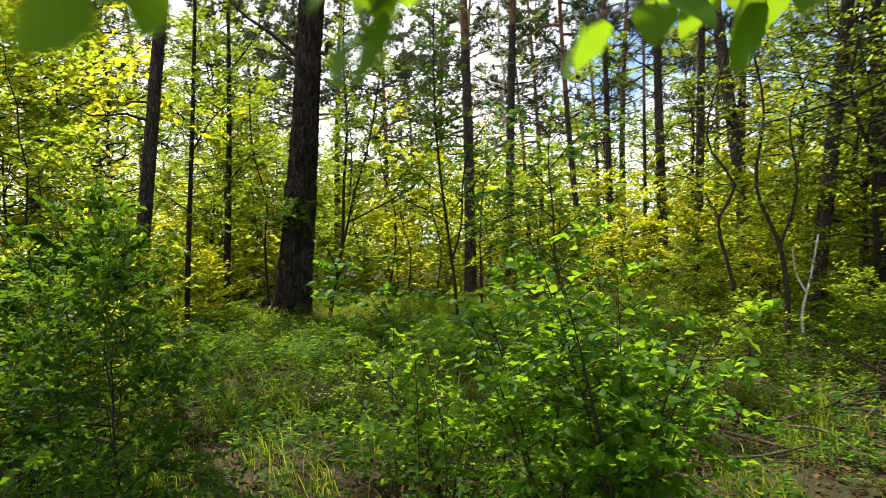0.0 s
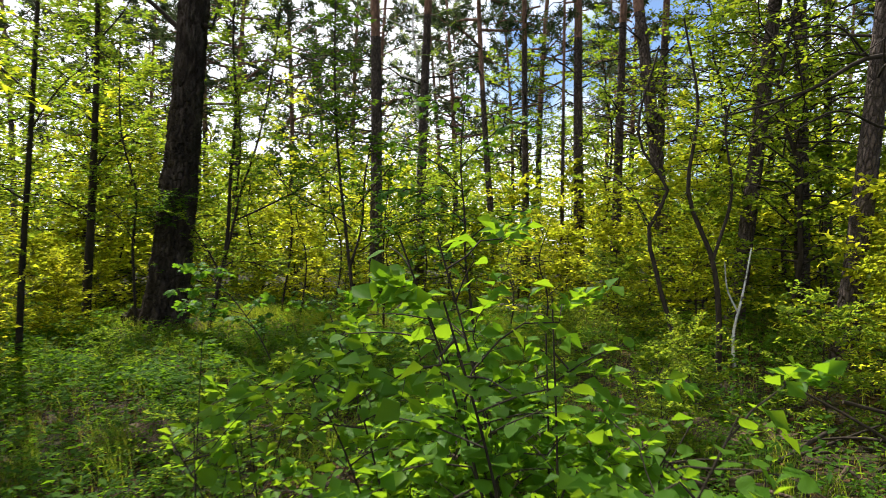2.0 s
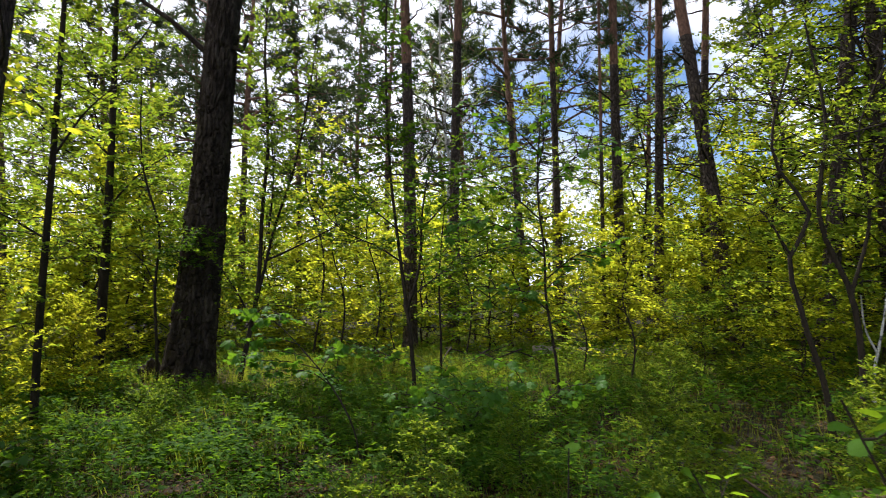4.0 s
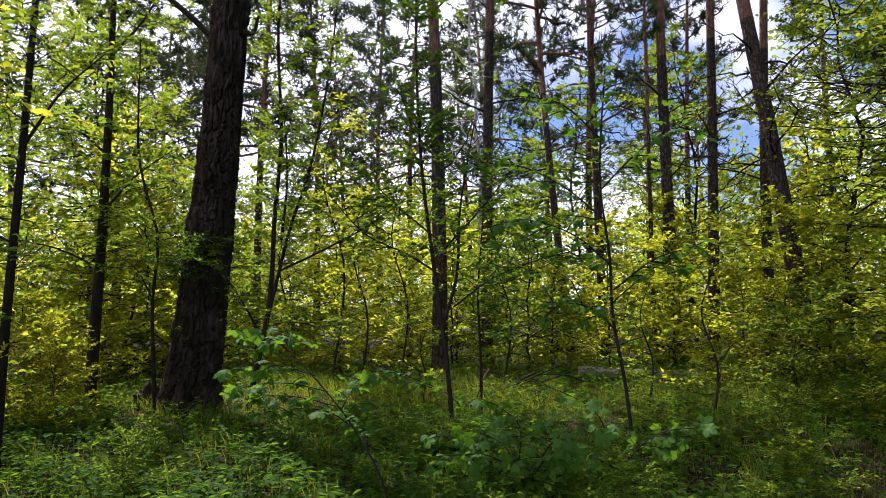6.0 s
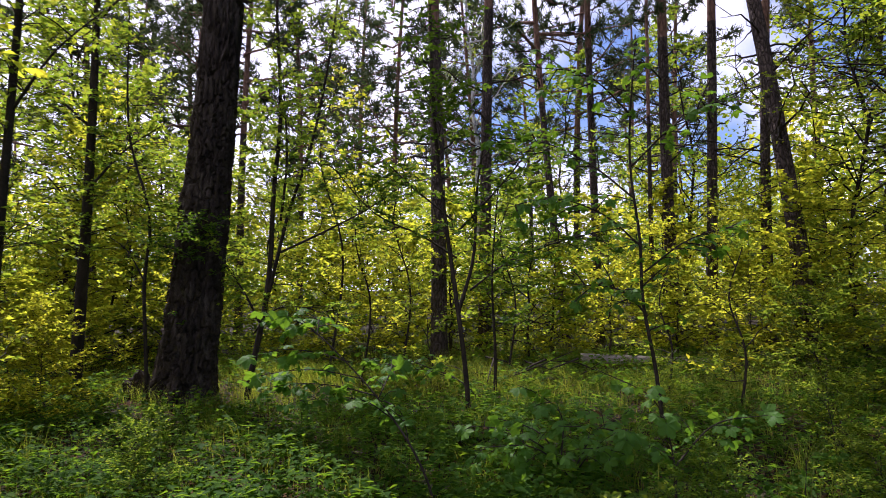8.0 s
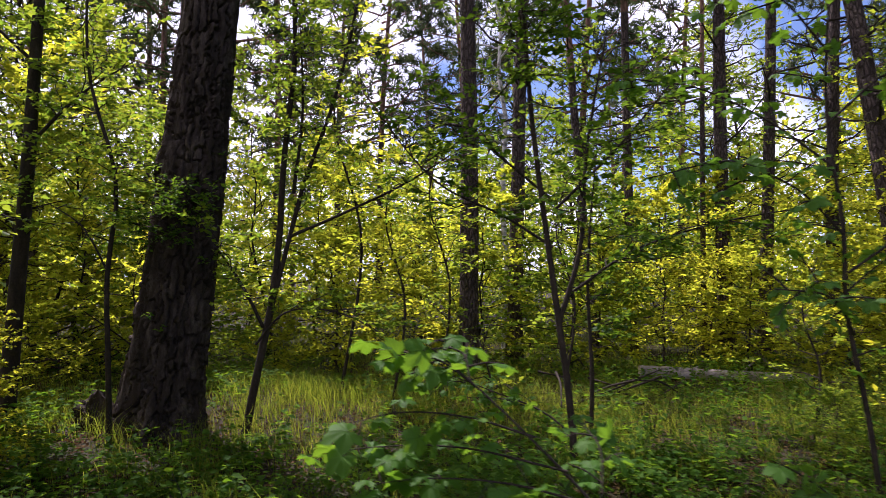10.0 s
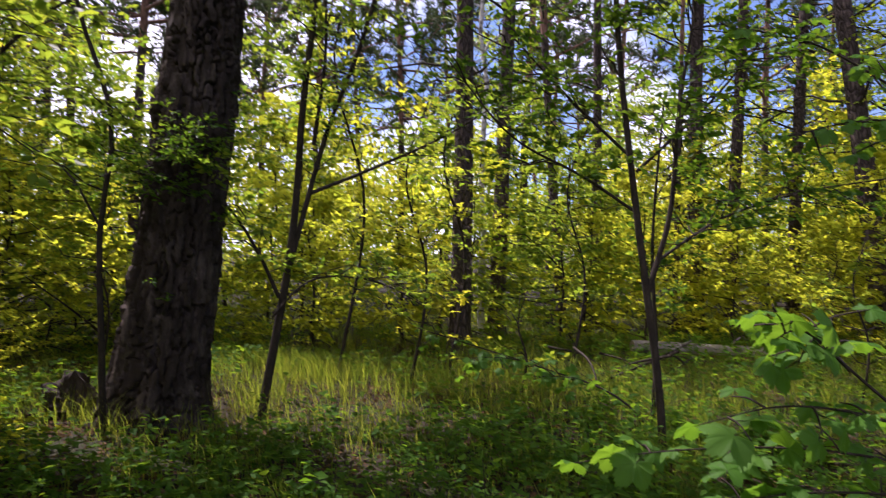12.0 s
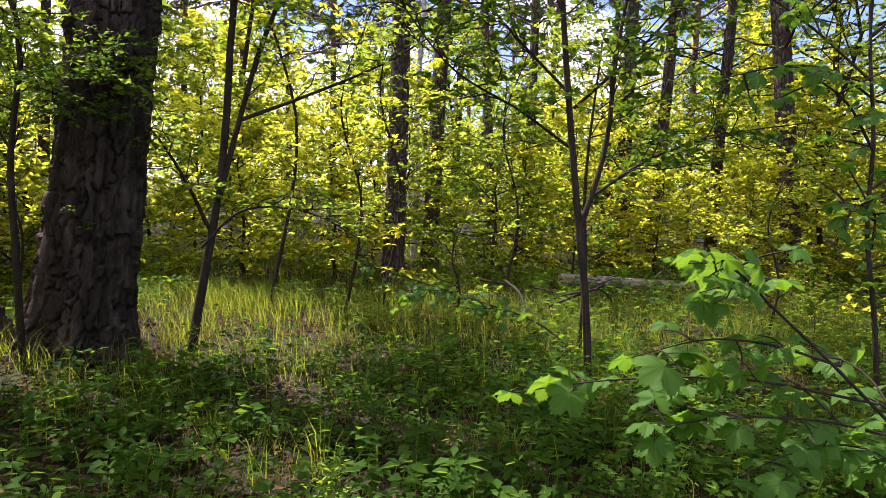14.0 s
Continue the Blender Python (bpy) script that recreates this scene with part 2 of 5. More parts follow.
def hill(x, y):
    """The height of the ground: level at first, a low rise towards the old pine, small humps."""
    x, y = np.asarray(x, float), np.asarray(y, float)
    rise = 0.14 / (1 + np.exp(-np.clip((y - 11.5) * 1.1, -30, 30)))
    humps = 0.045 * np.sin(1.3 * x + 0.6 * y) * np.cos(0.9 * y - 0.5 * x) + 0.02 * np.sin(4.1 * x) * np.sin(3.7 * y + 1)
    far = 0.25 * np.clip((y - 22) / 30, 0, 3)
    return rise + humps + far


def spray(g_wood, g_leaf, start, direction, length, radius, r, n_twigs, leaf, width, per_twig=9, droop=0.12, fine=False, flat=0.75, twig_len=0.5, coarse=False):
    """A branch with twigs in a flattish spray and leaves along them."""
    d = unit(direction)
    n = 5 if coarse else 7
    s = np.linspace(0, 1, n)[:, None]
    wob = np.cumsum(r.normal(0, 0.07, (n, 3)), 0) * length
    wob[0] = 0
    pts = np.asarray(start) + d * s * length + wob + np.array([0, 0, -droop * length]) * s**2
    tube(g_wood, pts, np.linspace(radius, radius * 0.25, n), 4 if coarse else 5, cap=False)
    side = unit(np.cross(d, (0, 0, 1)) + 1e-6)
    P, X = [], []
    for q in range(n_twigs):
        u = 0.22 + 0.78 * (q + r.random()) / n_twigs
        i = min(int(u * (n - 1)), n - 2)
        base = pts[i] + (pts[i + 1] - pts[i]) * (u * (n - 1) - i)
        sign = 1 if q % 2 else -1
        td = unit(d * (0.45 + 0.5 * r.random()) + side * sign * (0.9 - 0.4 * u) + np.array([0, 0, r.normal(0.05, 0.38)]))
        tl = length * twig_len * (1.05 - 0.6 * u) * (0.6 + 0.6 * r.random())
        tp = base + td * np.linspace(0, 1, 4)[:, None] * tl + np.array([0, 0, -0.1 * tl]) * (np.linspace(0, 1, 4)[:, None]) ** 2
        if coarse == "bare":
            pass
        elif coarse:
            tube(g_wood, tp[[0, 3]], [radius * 0.3, radius * 0.12], 3, cap=False)
        else:
            tube(g_wood, tp, np.linspace(radius * 0.3, radius * 0.12, 4), 3, cap=False)
        m = per_twig
        v = (np.arange(m) + 0.6 * r.random(m)) / m
        p = base + td * (v * tl)[:, None] + np.array([0, 0, -0.1 * tl]) * (v**2)[:, None]
        ts = unit(np.cross(td, (0, 0, 1)))
        ax = td * 0.6 + ts * (np.where(np.arange(m) % 2, 1, -1) * 0.8)[:, None] + r.normal(0, 0.3, (m, 3)) + np.array([0, 0, -0.15])
        P.append(p)
        X.append(ax)
    P, X = np.concatenate(P), np.concatenate(X)
    nor = np.array([0, 0, 1.0]) * flat + r.normal(0, 0.42, P.shape)
    sz = leaf * r.uniform(0.55, 1.15, len(P))
    leaves(g_leaf, P, X, nor, sz, sz * width, fine=fine)


def leafy_tree(height, r, n_branch, reach, leaf, width, n_twigs=7, per_twig=9, low=0.15, stem_r=0.03, lean=(0, 0), fine=False, rise=0.5, wander=0.05, coarse=False):
    """Stem and crown meshes of a young broad-leaved tree, as geometry."""
    gw, gl = Geo(), Geo()
    n = 12
    s = np.linspace(0, 1, n)
    off = np.cumsum(r.normal(0, wander, (n, 2)), 0) * height / n * 3
    off -= off[0]
    stem = np.stack([lean[0] * s * height + off[:, 0], lean[1] * s * height + off[:, 1], s * height], -1)
    stem[0, 2] = -0.08
    tube(gw, stem, np.linspace(stem_r, stem_r * 0.18, n), 8)
    a = r.random() * 6.28
    for b in range(n_branch):
        u = low + (1 - low) * (b + r.random()) / n_branch
        i = min(int(u * (n - 1)), n - 2)
        base = stem[i] + (stem[i + 1] - stem[i]) * (u * (n - 1) - i)
        a += 2.4 + r.normal(0, 0.4)
        el = rise * (0.2 + 0.9 * u) + r.normal(0, 0.3)
        d = (math.cos(a) * math.cos(el), math.sin(a) * math.cos(el), math.sin(el))
        ln = reach * (0.35 + 0.75 * math.sin(math.pi * min(1.0, 0.25 + 0.72 * u))) * r.uniform(0.45, 1.3)
        spray(gw, gl, base, d, ln, stem_r * (0.42 - 0.25 * u) + 0.002, r, n_twigs, leaf, width, per_twig, fine=fine, coarse=coarse)
    return gw, gl


def plant(name, at, gw, gl, wood, leafmat, label, category, group="", stem_name="stem", crown_name="crown", turn=0.0, size=1.0):
    t = thing(name, at, label, category, group)
    t.rotation_euler = (0, 0, turn)
    t.scale = (size,) * 3
    part(stem_name, gw.mesh(stem_name, wood), t)
    part(crown_name, gl.mesh(crown_name, leafmat, smooth=False), t)
    return t


# ---- ground ----
def ground():
    def axis(lo, hi, near_lo, near_hi, step):
        near = np.arange(near_lo, near_hi + 1e-6, step)
        far_hi = near_hi + np.geomspace(step, hi - near_hi, 46)
        far_lo = near_lo - np.geomspace(step, near_lo - lo, 46)[::-1]
        return np.r_[far_lo, near, far_hi]
    xs, ys = axis(-900, 900, -9, 10, 0.14), axis(-900, 1500, 0, 20, 0.14)
    X, Y = np.meshgrid(xs, ys)
    Z = hill(X, Y)
    near = (abs(X) < 12) & (Y > -3) & (Y < 24)
    Z = Z + np.where(near, np.random.default_rng(3).normal(0, 0.012, X.shape), 0)
    nx, ny = len(xs), len(ys)
    i, j = np.meshgrid(np.arange(ny - 1), np.arange(nx - 1), indexing="ij")
    f = np.stack([i * nx + j, i * nx + j + 1, (i + 1) * nx + j + 1, (i + 1) * nx + j], -1).reshape(-1, 4)
    ob = new("ground", Geo().add(np.stack([X, Y, Z], -1), f).mesh("ground", M_SOIL))
    tagged(ob, "dark forest soil with moss and leaf litter", "ground", kind="structure")


ground()


# ---- the old pine ----
def old_pine(at):
    lean = np.array([0.092, 0.03])
    H, sides = 13.0, 200
    zz = np.r_[np.linspace(-0.15, 4.2, 520), np.linspace(4.22, 7.5, 90), np.linspace(7.6, H, 30)]
    ang = np.linspace(0, 2 * np.pi, sides, endpoint=False)
    A_, Z_ = np.meshgrid(ang, zz)
    rad = 0.325 - 0.014 * np.clip(Z_, 0, 20) + 0.13 * np.exp(-np.clip(Z_, 0, None) / 0.28) * (0.75 + 0.35 * np.cos(5 * A_ + 0.7)) + 0.03 * np.exp(-np.clip(Z_, 0, None) / 0.9)
    rad += 0.03 * np.exp(-((Z_ - 2.55) / 0.16) ** 2) * np.clip(np.cos(A_ - 3.6), 0, 1) + 0.012 * np.sin(2 * A_ + 0.9 * Z_)
    r = np.random.default_rng(11)

    def lattice(nu, step, seed):
        """Smooth noise round the trunk: nu cells about it, one each step up."""
        t = np.random.default_rng(seed).random((int((H + 2) / step) + 3, nu))
        u, v = A_ / (2 * np.pi) * nu, (Z_ + 0.5) / step
        a, c = np.floor(u).astype(int), np.floor(v).astype(int)
        fu, fv = u - a, v - c
        fu, fv = fu * fu * (3 - 2 * fu), fv * fv * (3 - 2 * fv)
        lo = t[c, a % nu] * (1 - fu) + t[c, (a + 1) % nu] * fu
        hi = t[c + 1, a % nu] * (1 - fu) + t[c + 1, (a + 1) % nu] * fu
        return lo * (1 - fv) + hi * fv
    # tall flaky plates with ragged edges: cells longer than wide, furrows between
    ca, cz = 25, 0.36
    nz = int((H + 1) / cz) + 3
    ja, jz = r.uniform(-0.42, 0.42, (nz, ca)), r.uniform(-0.45, 0.45, (nz, ca))
    lift = r.uniform(0.0, 1.0, (nz, ca))
    tip_u, tip_v = r.normal(0, 0.022, (nz, ca)), r.normal(-0.014, 0.014, (nz, ca))
    tilt = 0.0
    U = A_ / (2 * np.pi) * ca + 0.9 * (lattice(40, 0.14, 1) - 0.5) + 0.3 * (lattice(90, 0.045, 2) - 0.5)
    V = (Z_ + 0.5) / cz + 1.2 * (lattice(30, 0.1, 3) - 0.5) + 0.3 * (lattice(90, 0.04, 4) - 0.5)
    iu, iv = np.floor(U).astype(int), np.floor(V).astype(int)
    f1, f2, top = np.full(U.shape, 9.0), np.full(U.shape, 9.0), np.zeros(U.shape)
    for dv in (-1, 0, 1):
        for du in (-1, 0, 1):
            cu, cv = iu + du, np.clip(iv + dv, 0, nz - 1)
            du_, dv_ = U - (cu + 0.5 + ja[cv, cu % ca]), V - (iv + dv + 0.5 + jz[cv, cu % ca])
            d = np.hypot(du_, dv_ * 0.8)
            closer = d < f1
            f2 = np.where(closer, f1, np.minimum(f2, d))
            top = np.where(closer, lift[cv, cu % ca], top)
            tilt = np.where(closer, du_ * tip_u[cv, cu % ca] + dv_ * tip_v[cv, cu % ca], tilt)
            f1 = np.where(closer, d, f1)
    plate = np.clip((f2 - f1 - 0.03) / 0.15, 0, 1) ** 0.6
    strata = np.floor(4 * lattice(70, 0.11, 5) + 2 * lattice(140, 0.04, 6)) / 5
    rad = rad - 0.065 + plate * (0.045 + 0.026 * top + tilt + 0.010 * strata) + 0.004 * lattice(180, 0.03, 7) + r.normal(0, 0.0008, rad.shape)
    cx, cy = lean[0] * Z_ + 0.02 * np.sin(Z_ * 0.8), lean[1] * Z_ + 0.03 * np.sin(0.5 * Z_)
    verts = np.stack([cx + rad * np.cos(A_), cy + rad * np.sin(A_), Z_], -1)
    n = len(zz)
    i, j = np.meshgrid(np.arange(n - 1), np.arange(sides), indexing="ij")
    k = (j + 1) % sides
    f = np.stack([i * sides + j, i * sides + k, (i + 1) * sides + k, (i + 1) * sides + j], -1).reshape(-1, 4)
    t = thing("pine_tree", at, "thick old pine trunk with dark plated bark", "tree")
    part("trunk", Geo().add(verts, f).mesh("trunk", M_BARK_OLD), t, "trunk with deep dark grey bark plates")

    def axis_at(z):
        return np.array([lean[0] * z, lean[1] * z, z])
    r = np.random.default_rng(5)
    for z, a, ln, up in ((4.95, 3.35, 1.7, 0.85), (6.9, 0.4, 1.4, 0.2), (5.1, -0.15, 0.35, 0.1), (7.6, 3.6, 1.8, 0.5)):
        g = Geo()
        d = np.array([math.cos(a), math.sin(a), up])
        base = axis_at(z) + d * 0.12
        pts = [base, base + d * ln * 0.35 + (0, 0, 0.06), base + d * ln * 0.7 + (0, 0, 0.0), base + d * ln + (0, 0, 0.22)]
        tube(g, curve_points(pts, 12), np.linspace(0.05, 0.018, 12), 8)
        part("branch", g.mesh("branch", M_BARK_OLD), t)
    # twigs with small leaves growing from the bark
    for k, (z, a, count) in enumerate(((1.95, -1.75, 14), (1.10, -1.7, 2), (1.62, -0.95, 2), (2.62, -0.6, 2), (2.1, -1.2, 9), (1.9, -2.4, 7))):
        gw, gl = Geo(), Geo()
        for _ in range(count):
            aa = a + r.normal(0, 0.4)
            z2 = z + r.normal(0, 0.1 if count > 3 else 0.03)
            d = np.array([math.cos(aa), math.sin(aa), r.uniform(-0.1, 0.5)])
            base = axis_at(z2) + np.array([math.cos(aa), math.sin(aa), 0]) * 0.29
            spray(gw, gl, base, d, r.uniform(0.25, 0.6) if count > 3 else 0.16, 0.005, r, 7 if count > 3 else 3, 0.05, 0.5, 7 if count > 3 else 3)
        tw = tagged(part("twigwork", gw.mesh("twigwork", M_BARK_THIN), t), kind="stuff")
        part("leaves", gl.mesh("leaves", M_LEAF_DEEP, smooth=False), tw, "small dull green leaves sprouting from the bark")
    # crown far above, out of view; its depth and density are set for shade
    gw, gl = Geo(), Geo()
    pine_crown(gw, gl, axis_at(8.6), 4.8, 30, 3.1, r, 10, 12)
    part("branchwork", gw.mesh("branchwork", M_BARK_RED), t)
    part("crown", gl.mesh("crown", M_NEEDLE, smooth=False), t)


def needle_tufts(g, centres, dirs, r, count=14, length=0.16):
    n = len(centres)
    c = np.repeat(centres, count, 0)
    d = np.repeat(unit(dirs), count, 0) * 0.55 + r.normal(0, 0.62, (n * count, 3))
    d = unit(d)
    s = unit(np.cross(d, r.normal(0, 1, d.shape)))
    ln = length * r.uniform(0.6, 1.2, (n * count, 1))
    w = length * 0.075
    v = np.stack([c - s * w, c + s * w, c + d * ln], 1)
    g.add(v.reshape(-1, 3), np.arange(3 * n * count).reshape(-1, 3))


def pine_crown(gw, gl, start, depth, n_limbs, reach, r, per=9, count=7, length=0.28):
    """Crooked limbs with clumps of needles over the top part of a pine."""
    a = r.random() * 6
    for b in range(n_limbs):
        u = (b + r.random()) / n_limbs
        a += 2.4 + r.normal(0, 0.5)
        base = np.asarray(start) + np.array([0, 0, u * depth])
        ln = reach * (1.05 - 0.75 * u) * r.uniform(0.55, 1.15)
        d = np.array([math.cos(a), math.sin(a), 0.05 + 0.5 * u + r.normal(0, 0.15)])
        m = 6
        s = np.linspace(0, 1, m)[:, None]
        pts = base + d * s * ln + np.cumsum(r.normal(0, 0.07, (m, 3)), 0) * ln * s
        tube(gw, pts, np.linspace(0.045 * (1.1 - 0.7 * u), 0.01, m), 5, cap=False)
        C, D = [], []
        for q in range(per):
            v = 0.3 + 0.7 * (q + r.random()) / per
            k = min(int(v * (m - 1)), m - 2)
            p = pts[k] + (pts[k + 1] - pts[k]) * (v * (m - 1) - k)
            td = unit(d + r.normal(0, 0.8, 3) + np.array([0, 0, 0.3]))
            tl = ln * 0.28 * r.uniform(0.4, 1.1)
            tube(gw, np.stack([p, p + td * tl]), [0.010, 0.004], 3, cap=False)
            for w in (0.4, 0.6, 0.8, 1.0):
                C.append(p + td * tl * w + r.normal(0, 0.05, 3))
                D.append(td)
        needle_tufts(gl, np.array(C), np.array(D), r, count, length)


old_pine((-3.25, 13.40, float(hill(-3.25, 13.40))))


# ---- other pines ----
def pine_meshes(seed, height, r0, crown_from, reach, lean=(0, 0), dead=9, sway=0.04, limbs=24):
    r = np.random.default_rng(seed)
    n = 26
    s = np.linspace(0, 1, n)
    bend = sway * height * np.sin(s * r.uniform(2, 4.5) + r.random() * 3)
    bend2 = sway * height * np.sin(s * r.uniform(2, 4.5) + r.random() * 3)
    axis = np.stack([lean[0] * s * height + (bend - bend[0]) * s, lean[1] * s * height + (bend2 - bend2[0]) * s, s * height - 0.15], -1)
    rad = r0 * (1 - 0.72 * s) + r0 * 0.45 * np.exp(-s * height / 0.22)
    low, up, gw, gl = Geo(), Geo(), Geo(), Geo()
    dead_list = []
    cut = max(int(n * 0.42), 3)
    dens = lambda p, q: (curve_points(p, len(p) * 3), np.interp(np.linspace(0, 1, len(p) * 3), np.linspace(0, 1, len(p)), q))
    for g, sl in ((low, slice(0, cut + 1)), (up, slice(cut, n))):
        p, q = dens(axis[sl], rad[sl])
        tube(g, p, q * (1 + r.normal(0, 0.015, len(q))), 16)
    at = lambda z: np.array([np.interp(z, axis[:, 2], axis[:, 0]), np.interp(z, axis[:, 2], axis[:, 1]), z])
    for _ in range(dead):
        z = r.uniform(0.22, 0.62) * height
        a = r.random() * 6.28
        ln = r.uniform(0.3, 1.9)
        deadw = Geo()
        d = np.array([math.cos(a), math.sin(a), r.uniform(-0.15, 0.45)])
        m = 7
        ss = np.linspace(0, 1, m)[:, None]
        pts = at(z) + d * ss * ln + np.cumsum(r.normal(0, 0.09, (m, 3)), 0) * ln * ss
        tube(deadw, pts, np.linspace(0.022, 0.005, m), 5)
        for _ in range(3):
            k = r.integers(2, m)
            dd = unit(d + r.normal(0, 0.7, 3)) * ln * r.uniform(0.15, 0.4)
            tube(deadw, np.stack([pts[k], pts[k] + dd * 0.5 + r.normal(0, 0.03, 3), pts[k] + dd]), [0.008, 0.006, 0.003], 3, cap=False)
        dead_list.append(deadw.mesh("dead_branch", M_BARK_THIN))
    pine_crown(gw, gl, at(crown_from), height - crown_from, limbs, reach, r)
    return dict(trunk=low.mesh("trunk", M_BARK_PINE), upper_trunk=up.mesh("upper_trunk", M_BARK_RED), dead_branch=dead_list,
                branchwork=gw.mesh("branchwork", M_BARK_RED), crown=gl.mesh("crown", M_NEEDLE, smooth=False))


def pine(at, meshes, label, turn=0.0, size=1.0, group="pines", tall=1.0, lean=(0.0, 0.0)):
    t = thing("pine_tree", (at[0], at[1], float(hill(*at))), label, "tree", group)
    tilt = Matrix.Rotation(lean[0], 4, "Y") @ Matrix.Rotation(-lean[1], 4, "X") @ Matrix.Rotation(turn, 4, "Z")
    t.rotation_euler, t.scale = tilt.to_euler(), (size, size, tall)
    for name, me in meshes.items():
        for one in me if isinstance(me, list) else [me]:
            ob = part(name, one, t)
            if name == "branchwork":
                tagged(ob, kind="stuff")
    return t


PINES = [pine_meshes(21, 15, 0.145, 8.0, 2.2, (0.0, 0.01), sway=0.012), pine_meshes(22, 17, 0.125, 9.5, 2.0, (0.01, 0.0), sway=0.014),
         pine_meshes(23, 16, 0.14, 8.5, 2.6, (0.012, -0.01), 14, 0.02), pine_meshes(24, 14, 0.12, 6.5, 2.4, (0.05, 0.0), 12, 0.02), pine_meshes(25, 13, 0.15, 7.0, 2.2, (0.14, 0.02), 12, 0.015),
         pine_meshes(26, 13, 0.13, 5.0, 3.0, (0.01, 0.0), 5, 0.02, 40), pine_meshes(27, 15, 0.13, 6.0, 2.8, (-0.02, 0.01), 5, 0.02, 40)]
pine((-0.37, 16.64), PINES[0], "straight pine with dark furrowed lower bark", 0.3, lean=(0.02, 0.01))
pine((0.35, 17.78), PINES[1], "slim straight pine with dark bark", 1.4, lean=(0.02, 0.01))
pine((2.04, 19.97), PINES[3], "thin pine with crooked leaning trunk", 2.9, 0.8, lean=(-0.04, 0.0))
pine((2.76, 20.16), PINES[1], "slim straight pine with bare lower trunk", 2.6, 0.8)
pine((4.02, 18.79), PINES[2], "pine with reddish bark and dead side branches", 2.2, 0.95, lean=(-0.01, 0.01))
pine((3.59, 18.67), PINES[1], "very thin pine close beside a stouter one", 0.7, 0.42, tall=0.7)
pine((4.80, 19.19), PINES[1], "slim pine with reddish upper bark", 4.0, 0.95, lean=(0.055, 0.0))
pine((5.70, 16.55), PINES[2], "stout pine rising out of yellow bushes", 5.1, 1.12, lean=(-0.09, 0.06))
pine((5.76, 18.73), PINES[2], "pine with warm red-brown bark", 3.3, 0.8, lean=(0.018, 0.0))
pine((6.19, 14.26), PINES[0], "leaning pine with cracked grey bark", 0.9, 0.95, lean=(0.145, 0.0))
pine((7.37, 14.62), PINES[1], "slim pine beside a leaning one", 3.9, 1.0, lean=(0.01, 0.0))
pine((8.44, 16.25), PINES[1], "thin reddish pine behind leaning ones", 1.9, 0.65, tall=0.9)
stout = pine((6.43, 10.92), PINES[0], "stout leaning pine with a long dead branch", 0.1, 0.9, lean=(0.13, 0.0))
for ctrl, rr in (([(0.45, 0, 3.6), (-0.3, -0.2, 3.5), (-1.0, -0.3, 3.05), (-1.7, -0.4, 2.75), (-2.4, -0.5, 2.5)], 0.035), ([(0.4, 0, 2.9), (-0.2, -0.5, 2.7), (-0.9, -0.8, 2.75), (-1.5, -1.0, 2.4)], 0.022), ([(-0.3, -0.2, 3.5), (-0.9, -0.5, 3.7), (-1.6, -0.6, 3.5)], 0.014), ([(-1.0, -0.3, 3.05), (-1.5, -0.2, 2.6), (-1.8, -0.3, 2.1)], 0.011)):
    g = Geo()
    tube(g, curve_points(ctrl, 16), np.linspace(rr, 0.005, 16), 7)
    part("dead_branch", g.mesh("dead_branch", M_BARK_THIN), stout)
pine((-3.59, 9.42), PINES[0], "dark pine trunk behind leafy branches", 0.0, 0.75, lean=(0.13, 0.0))
far_rng = np.random.default_rng(31)
count = 0
while count < 9:
    x, y = far_rng.uniform(-30, 30), far_rng.uniform(30, 56)
    if abs(x + 1.5 - (y - 8) * -0.02) < 1.5 and y < 30:
        continue
    pine((x, y), PINES[far_rng.integers(0, 4)], "distant pine with a sparse dark crown", far_rng.random() * 6.28, far_rng.uniform(0.8, 1.15), "distant pines", far_rng.uniform(0.85, 1.15))
    count += 1
for x, y, k in ((-6, 26.5, 5), (-3.2, 28.5, 6), (-9.5, 27, 6), (-13, 29, 5), (-0.4, 31, 5), (3.0, 27.5, 6), (-5.4, 33, 6), (6.5, 29, 5), (-8, 36, 5), (10.5, 27, 6), (-1.8, 37, 6), (-16, 25, 6), (14.5, 30, 5), (1.8, 36, 5), (-10.5, 22.5, 5), (-6.8, 23.5, 6), (-14.5, 18.5, 5)):
    pine((x, y), PINES[k], "pine with a broad feathery crown against the sky", x * 3.1, far_rng.uniform(0.9, 1.1), "distant pines", far_rng.uniform(0.9, 1.1))
# pines added round the stand, most out of view, to shade the ground
for x, y in ((-9, 4), (-6, -4), (3, -6), (9, 3), (11, -3), (-13, 9), (12, 8), (-2, -9), (-8.5, 12.5), (-11, 17), (10, 15)):
    pine((x, y), PINES[far_rng.integers(0, 4)], "pine added round the stand, mostly unseen, for shade", far_rng.random() * 6.28, 1.0, "pines")

# birch behind the two straight pines
gw, gl = leafy_tree(9.0, np.random.default_rng(44), 26, 1.6, 0.06, 0.7, low=0.4, stem_r=0.062, lean=(-0.045, 0), rise=0.8)
plant("birch_tree", (0.25, 18.5, float(hill(0.25, 18.5))), gw, gl, M_BIRCH, M_LEAF, "slim birch with white peeling bark", "tree", stem_name="trunk")


